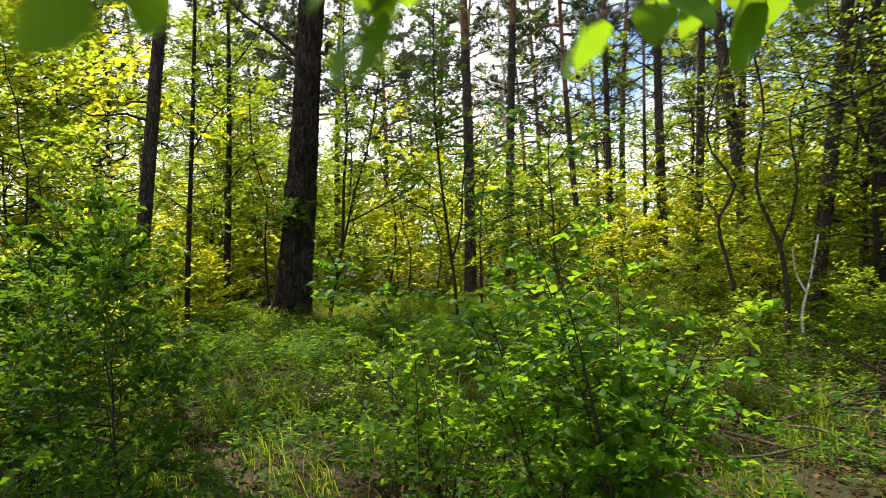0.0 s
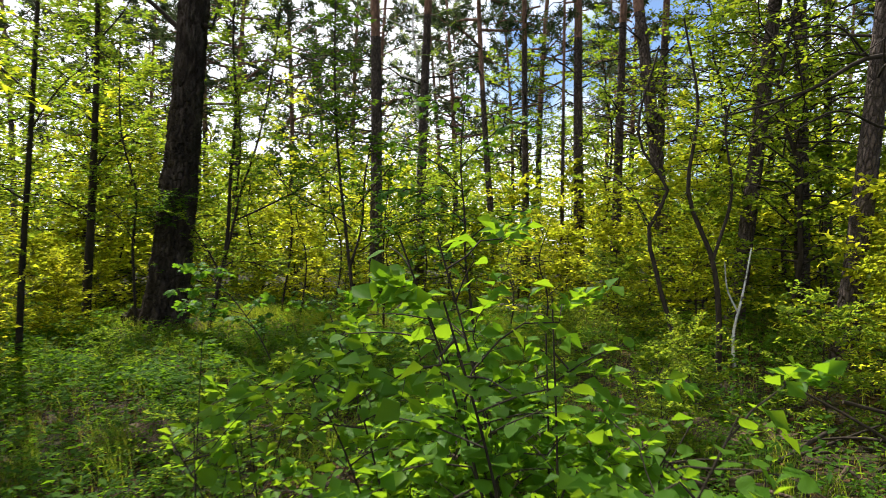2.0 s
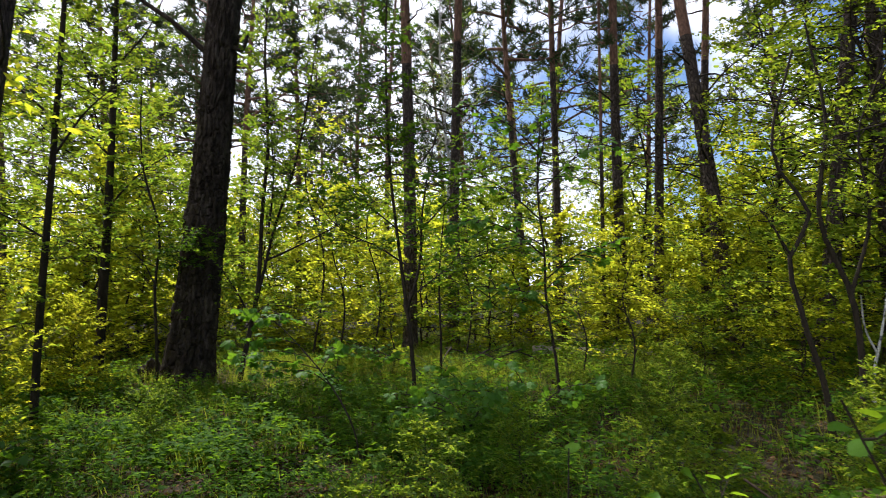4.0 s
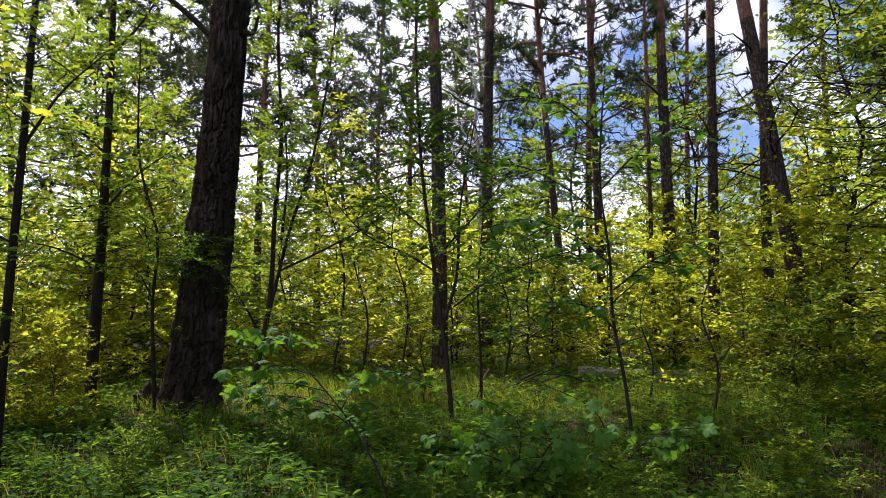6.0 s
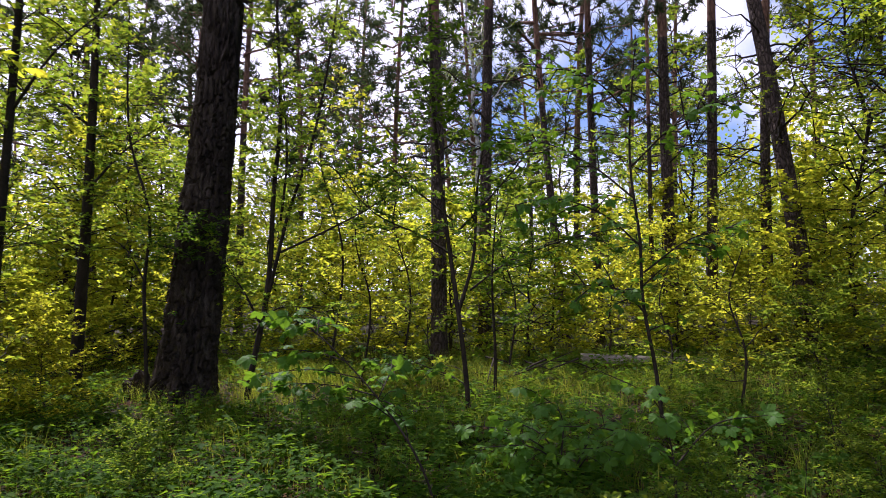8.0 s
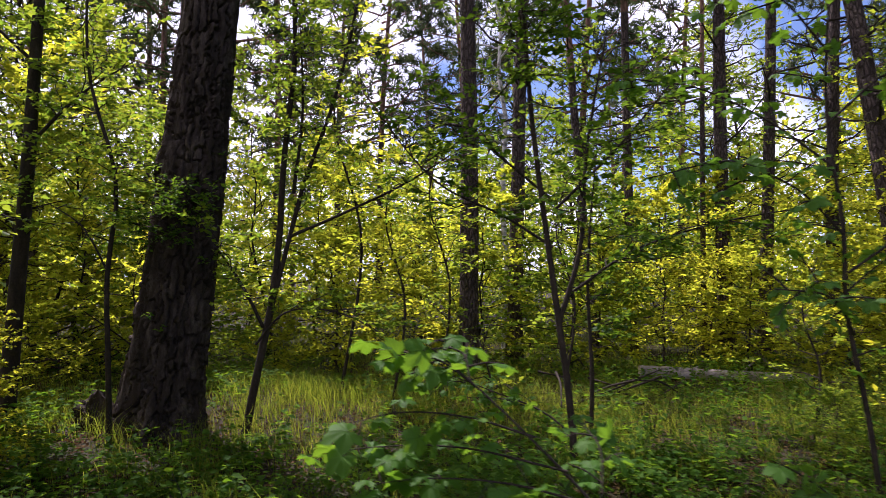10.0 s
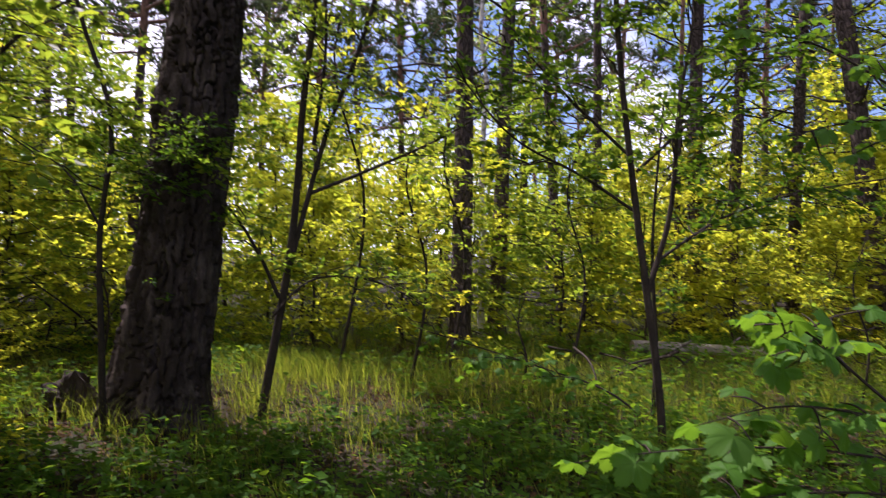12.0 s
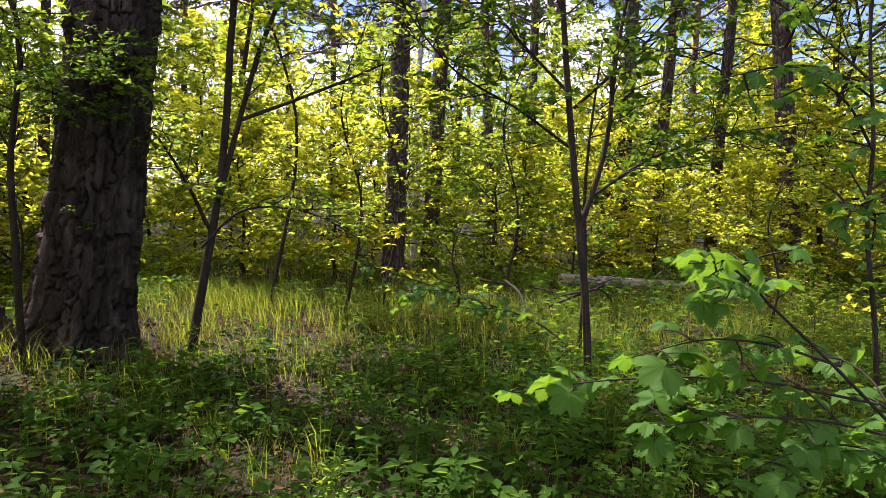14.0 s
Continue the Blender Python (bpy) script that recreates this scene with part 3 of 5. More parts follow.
# ---- understorey trees: leafy screens round the clearing ----
def screen_set():
    out = []
    for seed, h, reach, mat, leaf in ((61, 4.2, 1.5, M_LEAF_YELLOW, 0.10), (62, 3.6, 1.4, M_LEAF_YELLOW, 0.095), (63, 4.8, 1.5, M_LEAF, 0.10), (64, 3.0, 1.3, M_LEAF, 0.095), (65, 8.0, 2.0, M_LEAF, 0.10), (66, 2.2, 1.0, M_LEAF_YELLOW, 0.085), (67, 12.0, 2.6, M_LEAF, 0.15), (68, 4.4, 1.6, M_LEAF_YELLOW, 0.14), (69, 5.2, 1.7, M_LEAF, 0.14)):
        r = np.random.default_rng(seed)
        tall = h > 6
        gw, gl = leafy_tree(h, r, 60 if tall else 37, reach, leaf, 0.66, n_twigs=8 if seed > 66 else 11, per_twig=7 if seed > 66 else 10, low=0.3 if h > 10 else 0.15 if tall else 0.05, stem_r=0.11 if h > 10 else 0.055 if tall else 0.026, wander=0.06, coarse="bare")
        out.append((gw.mesh("stem", M_BARK_THIN), gl.mesh("crown", mat, smooth=False), h))
    return out


SCREENS = screen_set()


def screen(x, y, kind, turn, size, label, group, name="young_tree"):
    t = thing(name, (x, y, float(hill(x, y))), label, "tree", group)
    t.rotation_euler, t.scale = (0, 0, turn), (size, size, size)
    part("stem", SCREENS[kind][0], t)
    part("crown", SCREENS[kind][1], t)


r2 = np.random.default_rng(71)
# the yellow-green screen behind the clearing
for num, x in enumerate(np.arange(-13, 15, 1.15)):
    for row, y0 in enumerate((17.8, 19.8, 22.6, 26.0)):
        xx, yy = x + r2.uniform(-0.6, 0.6), y0 + r2.uniform(-0.9, 0.9)
        if (row > 1 and (num + row) % 2 == 0) or (row == 1 and num % 3 == 1):
            continue
        if row == 0 and (-4.6 < xx < -3.4):
            continue
        kind = int(r2.choice(((5, 3, 1, 5), (1, 3, 0, 1), (7, 7, 8, 0), (7, 8, 8, 4))[row]))
        screen(xx, yy, kind, r2.random() * 6.28, r2.uniform(0.75, 1.1), "young tree with fresh yellow-green leaves", "leafy screen")
# between the pines to the right
for x, y, kind, size in ((2.6, 17.6, 1, 0.8), (5.2, 16.2, 1, 0.8), (6.4, 15.0, 1, 0.8), (3.6, 18.6, 1, 0.9), (7.3, 13.6, 3, 0.9), (6.2, 17.2, 0, 0.8), (8.2, 16.2, 2, 1.0), (5.4, 13.0, 3, 0.7), (8.5, 11.0, 2, 1.0), (7.8, 9.2, 0, 0.9), (6.9, 10.4, 5, 1.0)):
    screen(x, y, kind, r2.random() * 6.28, size, "young tree with yellow spring leaves beside a pine", "bushes between the pines")
# to the left: taller and denser
for x, y, kind, size in ((-6.9, 16.6, 0, 1.1), (-7.6, 13.6, 4, 1.0), (-8.6, 11.0, 4, 1.05), (-5.4, 9.2, 2, 1.0), (-7.2, 8.2, 4, 0.9), (-9.8, 15.4, 4, 1.1), (-4.9, 17.4, 2, 0.8),
                         (-3.9, 18.8, 2, 1.0), (-6.9, 17.6, 2, 1.1), (-3.2, 7.6, 2, 0.8), (-5.3, 8.4, 0, 1.2), (-5.6, 10.2, 0, 1.4), (-6.6, 9.4, 0, 1.5), (-2.0, 5.4, 3, 0.7), (-8.4, 18.8, 4, 1.0), (-10.8, 12.0, 4, 1.0), (-9.4, 20.5, 4, 1.1), (-11.5, 16.5, 4, 1.1), (6.7, 16.9, 4, 0.9), (4.9, 20.5, 4, 0.9), (6.6, 13.1, 4, 0.85), (7.7, 15.6, 4, 1.0), (8.4, 12.4, 4, 0.95)):
    screen(x, y, kind, r2.random() * 6.28, size, "leafy young tree with bright green leaves", "left thicket")


# tall leafy trees round about; those behind the start are unseen, added for shade
for x, y, size in ((-9.5, 9.0, 1.0), (-13.0, 13.0, 1.0), (8.6, 19.6, 0.9), (10.6, 13.2, 0.95), (13.5, 19, 1.0),
                   (-5.0, 0.5, 1.0), (0.5, -3.0, 1.0), (6.5, -1.5, 1.0), (9.0, 5.5, 1.0), (-9.0, 2.5, 1.0), (3.5, -7.5, 1.0), (-3.5, -6.0, 1.0), (10.5, 0.5, 1.0)):
    screen(x, y, 6, r2.random() * 6.28, size, "tall green broad-leaved tree, added mostly unseen for shade", "tall trees")


# ---- saplings of their own shape ----
def sapling(name, at, limbs, r, leaf, mat, label, n_spray=5, spray_len=0.6, leaf_from=0.3, per_twig=7, n_twigs=5, width=0.55, category="sapling"):
    """limbs: lists of control points (relative to the base), with the radius at their foot."""
    t = thing(name, at, label, category)
    gl, gt = Geo(), Geo()
    for num, (ctrl, radius) in enumerate(limbs):
        g = Geo()
        pts = curve_points(ctrl, 18)
        tube(g, pts, np.linspace(radius, max(radius * 0.3, 0.004), 18), 8)
        part("stem" if num == 0 else "branch", g.mesh("limb", M_BARK_THIN), t)
        total = np.linalg.norm(np.diff(pts, axis=0), axis=1).sum()
        for q in range(int(n_spray * max(total, 0.6))):
            u = leaf_from + (1 - leaf_from) * r.random() if num == 0 else 0.2 + 0.8 * r.random()
            i = int(u * 16)
            d = unit(pts[i + 1] - pts[i]) * 0.5 + r.normal(0, 1, 3) * (1, 1, 0.35) + (0, 0, 0.15)
            spray(gt, gl, pts[i], d, spray_len * r.uniform(0.5, 1.2), 0.006, r, n_twigs, leaf, width, per_twig)
    tagged(part("twigwork", gt.mesh("twigwork", M_BARK_THIN), t), kind="stuff")
    part("crown", gl.mesh("crown", mat, smooth=False), t)
    return t


def gz(x, y):
    return float(hill(x, y))


# forked sapling beside the old pine
sapling("forked_sapling", (-2.42, 13.4, gz(-2.42, 13.4)),
        [([(-0.02, 0, -0.05), (0.05, 0.1, 0.5), (0.14, 0.25, 1.15), (0.2, 0.3, 1.75), (0.24, 0.3, 2.6), (0.34, 0.3, 3.6), (0.28, 0.35, 5.2), (0.4, 0.4, 7.0)], 0.04),
         ([(0.14, 0.25, 1.15), (0.31, 0.3, 1.88), (0.46, 0.3, 2.45), (0.7, 0.3, 3.1), (1.0, 0.3, 4.4), (1.2, 0.4, 6.2)], 0.026),
         ([(0.31, 0.3, 1.88), (0.8, 0.35, 2.1), (1.5, 0.4, 2.45), (2.1, 0.45, 2.85)], 0.018),
         ([(0.09, 0.2, 1.0), (-0.08, 0.12, 1.38), (-0.32, 0.05, 1.75), (-0.6, 0.0, 1.98)], 0.018),
         ([(0.05, 0.1, 0.85), (0.35, 0.0, 1.15), (0.9, -0.1, 1.15), (1.3, -0.1, 0.95)], 0.012),
         ([(0.34, 0.3, 2.3), (0.42, 0.3, 3.0), (0.38, 0.3, 4.2)], 0.02)],
        np.random.default_rng(81), 0.075, M_LEAF, "forked sapling with thin arching branches", n_spray=9, leaf_from=0.45)
# sapling in the clearing with wide thin branches
sapling("clearing_sapling", (0.42, 12.28, gz(0.42, 12.28)),
        [([(0, 0, -0.05), (-0.03, 0.03, 0.5), (-0.1, 0.08, 1.1), (-0.2, 0.12, 1.9), (-0.3, 0.15, 2.8), (-0.36, 0.2, 4.4), (-0.3, 0.3, 6.4)], 0.029),
         ([(-0.1, 0.08, 1.12), (0.06, 0.1, 1.65), (0.12, 0.1, 2.4), (0.3, 0.15, 3.4)], 0.022),
         ([(0.02, 0.2, 1.35), (0.45, 0.15, 1.65), (1.0, 0.1, 1.85), (1.7, 0.0, 1.98)], 0.012),
         ([(-0.12, 0.25, 1.7), (-0.5, 0.3, 1.95), (-1.0, 0.3, 2.2), (-1.5, 0.3, 2.75)], 0.012),
         ([(-0.14, 0.3, 2.1), (-0.6, 0.3, 2.5), (-1.1, 0.3, 3.0)], 0.012),
         ([(-0.1, 0.3, 2.0), (0.4, 0.2, 2.5), (0.9, 0.2, 3.1)], 0.014)],
        np.random.default_rng(82), 0.08, M_LEAF_DEEP, "slim sapling with wide thin branches and green leaves", n_spray=9, leaf_from=0.45)
sapling("clearing_sapling", (0.66, 13.0, gz(0.66, 13.0)),
        [([(0, 0, -0.05), (0.02, 0.0, 0.6), (0.0, 0.05, 1.4), (0.1, 0.1, 2.6)], 0.022)],
        np.random.default_rng(83), 0.075, M_LEAF_DEEP, "thin second stem beside a slim sapling", n_spray=4)
sapling("leaning_sapling", (-3.47, 12.97, gz(-3.47, 12.97)),
        [([(0, 0, -0.05), (-0.02, 0, 0.6), (-0.05, 0.0, 1.5), (0.02, 0, 2.2), (-0.3, 0.1, 3.2), (-0.4, 0.2, 5.0)], 0.026),
         ([(-0.05, 0, 1.5), (-0.3, 0, 1.9), (-0.6, 0, 2.1)], 0.01)],
        np.random.default_rng(85), 0.075, M_LEAF, "thin sapling close against the old pine", n_spray=5, leaf_from=0.4)
sapling("slender_tree", (-4.83, 13.58, gz(-4.83, 13.58)),
        [([(0, 0, -0.05), (0.05, 0.02, 1.0), (0.12, 0.05, 2.5), (0.2, 0.05, 4.5), (0.3, 0.0, 7.5)], 0.085),
         ([(0.14, 0.05, 2.8), (0.7, 0, 3.3), (1.2, 0, 3.6)], 0.02), ([(0.18, 0.05, 3.6), (-0.5, 0, 4.2), (-1.0, 0, 4.5)], 0.02),
         ([(0.1, 0.05, 2.0), (-0.5, -0.2, 2.3), (-1.1, -0.3, 2.4)], 0.015), ([(0.22, 0.0, 5.0), (0.8, 0, 5.6), (1.2, 0, 6.4)], 0.02)],
        np.random.default_rng(86), 0.085, M_LEAF, "slender straight tree with leafy side branches", n_spray=9, leaf_from=0.3)
sapling("slender_tree", (-3.42, 10.4, gz(-3.42, 10.4)),
        [([(0, 0, -0.05), (0.06, 0.0, 1.2), (0.16, 0.02, 2.8), (0.3, 0.02, 5.0), (0.42, 0.0, 8.0)], 0.046),
         ([(0.18, 0.02, 3.0), (0.6, 0, 3.5), (1.0, 0, 3.8)], 0.016), ([(0.2, 0.05, 3.4), (-0.4, 0, 3.9), (-0.9, 0, 4.2)], 0.016),
         ([(0.12, 0.0, 2.1), (-0.35, -0.2, 2.4), (-0.8, -0.3, 2.5)], 0.012)],
        np.random.default_rng(186), 0.075, M_LEAF, "slender dark stem with leafy side branches", n_spray=9, leaf_from=0.12)
# small stems in the grass beyond
for x, y, h, s in ((-1.19, 14.3, 3.0, 87), (-0.75, 14.9, 3.4, 88), (-1.9, 15.2, 5.0, 89), (0.78, 15.5, 3.0, 90), (-4.2, 14.8, 1.9, 91), (2.6, 13.2, 1.6, 92), (3.1, 12.3, 1.7, 93), (-0.2, 13.9, 1.0, 94)):
    sapling("thin_sapling", (x, y, gz(x, y)), [([(0, 0, -0.05), (0.05 * h, 0, h * 0.4), (-0.02 * h, 0.05, h * 0.7), (0.07 * h, 0.05, h)], 0.012 + 0.002 * h)],
            np.random.default_rng(s), 0.075, M_LEAF_YELLOW if s % 2 else M_LEAF, "thin sapling with light green leaves", n_spray=7, leaf_from=0.25)
# crooked bare stems to the right of the start
sapling("crooked_stem", (4.5, 10.0, gz(4.5, 10.0)),
        [([(0, 0, -0.05), (-0.05, 0, 0.5), (-0.22, 0.0, 1.2), (-0.3, 0, 1.75), (-0.12, 0, 2.05), (-0.4, 0, 2.6), (-0.2, 0, 3.6)], 0.03),
         ([(-0.3, 0, 1.75), (-0.6, 0, 2.2), (-0.9, 0, 2.3)], 0.012)], np.random.default_rng(95), 0.06, M_LEAF, "crooked dark stem with few leaves", n_spray=3, leaf_from=0.5)
sapling("crooked_stem", (5.02, 10.6, gz(5.02, 10.6)),
        [([(0, 0, -0.05), (0.02, 0, 0.6), (-0.05, 0.0, 1.3), (-0.3, 0, 2.0), (-0.2, 0, 3.0), (-0.35, 0, 4.0)], 0.036),
         ([(-0.05, 0, 1.3), (0.15, 0, 2.0), (0.1, 0, 2.9), (0.4, 0, 3.6)], 0.02)], np.random.default_rng(96), 0.06, M_LEAF, "crooked forked stem with few leaves", n_spray=3, leaf_from=0.5)
g = Geo()
tube(g, curve_points([(5.3, 10.9, -0.05), (5.27, 10.9, 0.5), (5.37, 10.9, 0.95), (5.47, 10.9, 1.5)], 14), np.linspace(0.022, 0.008, 14), 7)
tube(g, curve_points([(5.33, 10.9, 0.75), (5.2, 10.85, 1.0), (5.15, 10.8, 1.35)], 8), np.linspace(0.012, 0.005, 8), 6)
ob = new("dead_birch_stick", g.mesh("dead_birch_stick", M_BIRCH))
tagged(ob, "bare white dead birch stick standing crooked", "dead stem")


# ---- deadwood ----
def fallen_log():
    t = thing("fallen_log", (2.0, 16.62, gz(2.0, 16.62) - 0.03), "pale barkless fallen log lying in grass", "log")
    g = Geo()
    r = np.random.default_rng(101)
    pts = curve_points([(0, 0, 0.19), (0.7, -0.08, 0.17), (1.4, -0.15, 0.15), (2.2, -0.22, 0.13)], 40)
    tube(g, pts, np.linspace(0.085, 0.06, 40) * (1 + r.normal(0, 0.02, 40)), 18)
    part("log", g.mesh("log", M_DEADWOOD), t)
    g = Geo()
    tube(g, [(-0.012, 0, 0.19), (-0.002, 0, 0.19)], [0.078, 0.08], 18)
    part("cut_end", g.mesh("cut_end", M_ENDWOOD), t, "round sawn end of the log")
    for x, y, z, d in ((0.6, -0.06, 0.19, (0.1, -0.2, 0.1)), (1.4, 0.06, 0.16, (0.12, -0.1, 0.16))):
        g = Geo()
        tube(g, [(x, y, z - 0.02), (x + d[0] * 0.5, y + d[1] * 0.5, z + d[2] * 0.5), (x + d[0], y + d[1], z + d[2])], [0.02, 0.016, 0.01], 7)
        part("branch_stub", g.mesh("branch_stub", M_DEADWOOD), t)


fallen_log()


def rough_lump(name, at, size, mat, seed, label, category, amp=0.5):
    bm = bmesh.new()
    bmesh.ops.create_icosphere(bm, subdivisions=4, radius=1.0)
    for v in bm.verts:
        q = v.co * 1.7 + Vector((seed, seed * 0.3, 0))
        v.co *= 1 + amp * noise.noise(q) + amp * 0.6 * noise.noise(q * 3) + 0.06 * noise.noise(q * 9)
        v.co = Vector((v.co.x * size[0], v.co.y * size[1], v.co.z * size[2]))
    me = bpy.data.meshes.new(name)
    bm.to_mesh(me)
    bm.free()
    me.materials.append(mat)
    ob = new(name, me)
    ob.location = at
    return tagged(ob, label, category)


rough_lump("rotten_stump", (-3.98, 13.65, gz(-3.98, 13.65) + 0.06), (0.2, 0.17, 0.24), M_BARK_OLD, 3.0, "dark rotten stump at the foot of the pine", "stump")
rough_lump("soil_mound", (0.9, 14.8, gz(0.9, 14.8)), (0.55, 0.3, 0.12), M_SOIL, 7.0, "low bare mound of dark soil", "mound")

rough_lump("earth_mound", (0.1, 7.75, gz(0.1, 7.75) - 0.02), (0.6, 0.36, 0.13), M_EARTH, 11.0, "low mound of bare brown earth", "mound")
rough_lump("earth_mound", (4.35, 8.4, gz(4.35, 8.4) - 0.02), (0.75, 0.42, 0.16), M_EARTH, 13.0, "low mound of bare brown earth with dry leaves", "mound")
rough_lump("earth_mound", (3.0, 6.5, gz(3.0, 6.5) - 0.02), (0.6, 0.34, 0.09), M_EARTH, 17.0, "low mound of bare brown earth", "mound")


def brush_pile(at, r, n, spread, height, label, wood=M_BARK_THIN):
    t = thing("brush_pile", at, label, "brush pile")
    for q in range(n):
        g = Geo()
        a = r.random() * 6.28
        ln = r.uniform(0.5, 1.3)
        c = np.array([r.normal(0, spread), r.normal(0, spread * 0.6), abs(r.normal(0, height)) + 0.03])
        d = np.array([math.cos(a), math.sin(a), r.normal(0, 0.25)]) * ln / 2
        c[2] = max(c[2], abs(d[2]) * 0.9)
        tube(g, curve_points([c - d, c + r.normal(0, 0.05, 3), c + d], 9), np.linspace(0.016, 0.006, 9), 6)
        part("stick", g.mesh("stick", wood), t)


brush_pile((-5.6, 16.6, gz(-5.6, 16.6)), np.random.default_rng(103), 46, 0.55, 0.28, "pile of dead brown branches")
brush_pile((3.5, 6.8, gz(3.5, 6.8)), np.random.default_rng(104), 34, 0.5, 0.1, "dry broken twigs lying on leaf litter", M_TWIG)
brush_pile((0.9, 14.9, gz(0.9, 14.9) + 0.05), np.random.default_rng(105), 16, 0.45, 0.06, "dry broken sticks on the ground")
brush_pile((5.3, 7.6, gz(5.3, 7.6)), np.random.default_rng(106), 18, 0.5, 0.1, "dry dead twigs on the ground")


# ---- near plants with countable leaves ----
def oval_leaf(name, length, width, mat, tooth=0.0, curl=0.12, notch=0.05, fold=0.18):
    """One broad leaf with a fine outline, base at the origin, along +x."""
    g = Geo()
    n = 15
    u = np.linspace(0, 1, n)
    half = width * 0.5 * np.sin(np.pi * np.clip(u, 0, 1) ** 0.72) ** 0.75 * (1 + tooth * np.where(np.arange(n) % 2, 1, -1))
    half[-1] = 0
    x = length * u
    z = -curl * length * u**2 + 0.02 * length * np.sin(9 * u)
    mid = np.stack([x, 0 * u, z], -1)
    lf = np.stack([x - notch * length * (1 - u), half, z + fold * half], -1)
    rt = np.stack([x - notch * length * (1 - u), -half, z + fold * half], -1)
    v = np.concatenate([mid, lf, rt])
    f = []
    for i in range(n - 1):
        f += [[i, i + 1, n + i + 1, n + i], [i + 1, i, 2 * n + i, 2 * n + i + 1]]
    g.add(v, np.array(f))
    return g.mesh(name, mat)


def maple_leaf(name, size, mat):
    """A broad young maple leaf: five pleated ribs, toothed rim, hanging tip."""
    g = Geo()
    ribs = [(-2.2, 0.74), (-1.08, 0.92), (0.0, 1.0), (1.08, 0.92), (2.2, 0.74)]
    rim = [(-2.85, 0.25, 0.0)]
    for i, (a, ln) in enumerate(ribs):
        for q, (da, w) in enumerate(((-0.42, 0.76), (-0.33, 0.88), (-0.26, 0.80), (-0.16, 0.95), (-0.10, 0.87), (0.0, 1.02), (0.10, 0.87), (0.16, 0.95), (0.26, 0.80), (0.33, 0.88), (0.42, 0.76))):
            rim.append((a + da, ln * w, -0.07 * (1 - abs(da) / 0.45)))
        if i < 4:
            rim.append(((a + ribs[i + 1][0]) / 2, 0.64, 0.08))
    rim.append((2.85, 0.25, 0.0))
    n = len(rim)
    v, f = [(0, 0, 0)], []
    for share in (0.35, 0.7, 1.0):
        for a, ln, z in rim:
            d = ln * share
            v.append((math.cos(a) * d * size, math.sin(a) * d * size, (z * share - 0.34 * d * d + 0.03 * share * math.sin(7 * a + 3)) * size))
    for i in range(n - 1):
        f.append([0, 1 + i, 2 + i])
        for ring in (0, 1):
            p, q = 1 + ring * n + i, 1 + (ring + 1) * n + i
            f += [[p, q, q + 1], [p, q + 1, p + 1]]
    return g.add(v, np.array(f)).mesh(name, mat)


def place_leaf(mesh, parent, p, axis, normal, size):
    x = Vector(unit(axis))
    z = Vector(unit(np.asarray(normal, float)))
    y = z.cross(x)
    y.normalize()
    z = x.cross(y)
    ob = new("leaf", mesh)
    ob.parent = parent
    m = Matrix((x, y, z)).transposed().to_4x4()
    ob.matrix_local = Matrix.Translation(p) @ m @ Matrix.Diagonal((size, size, size, 1))
    return ob


LINDEN = [oval_leaf("leaf", 0.062, 0.046, M_LEAF_BROAD, 0.05), oval_leaf("leaf", 0.052, 0.042, M_LEAF_BROAD, 0.06, 0.2)]
SLIM = [oval_leaf("leaf", 0.075, 0.036, M_LEAF_BROAD, 0.03, 0.16), oval_leaf("leaf", 0.06, 0.032, M_LEAF_BROAD, 0.03, 0.08)]
MAPLE = [maple_leaf("leaf", 0.078, M_LEAF_MAPLE), maple_leaf("leaf", 0.068, M_LEAF_MAPLE)]


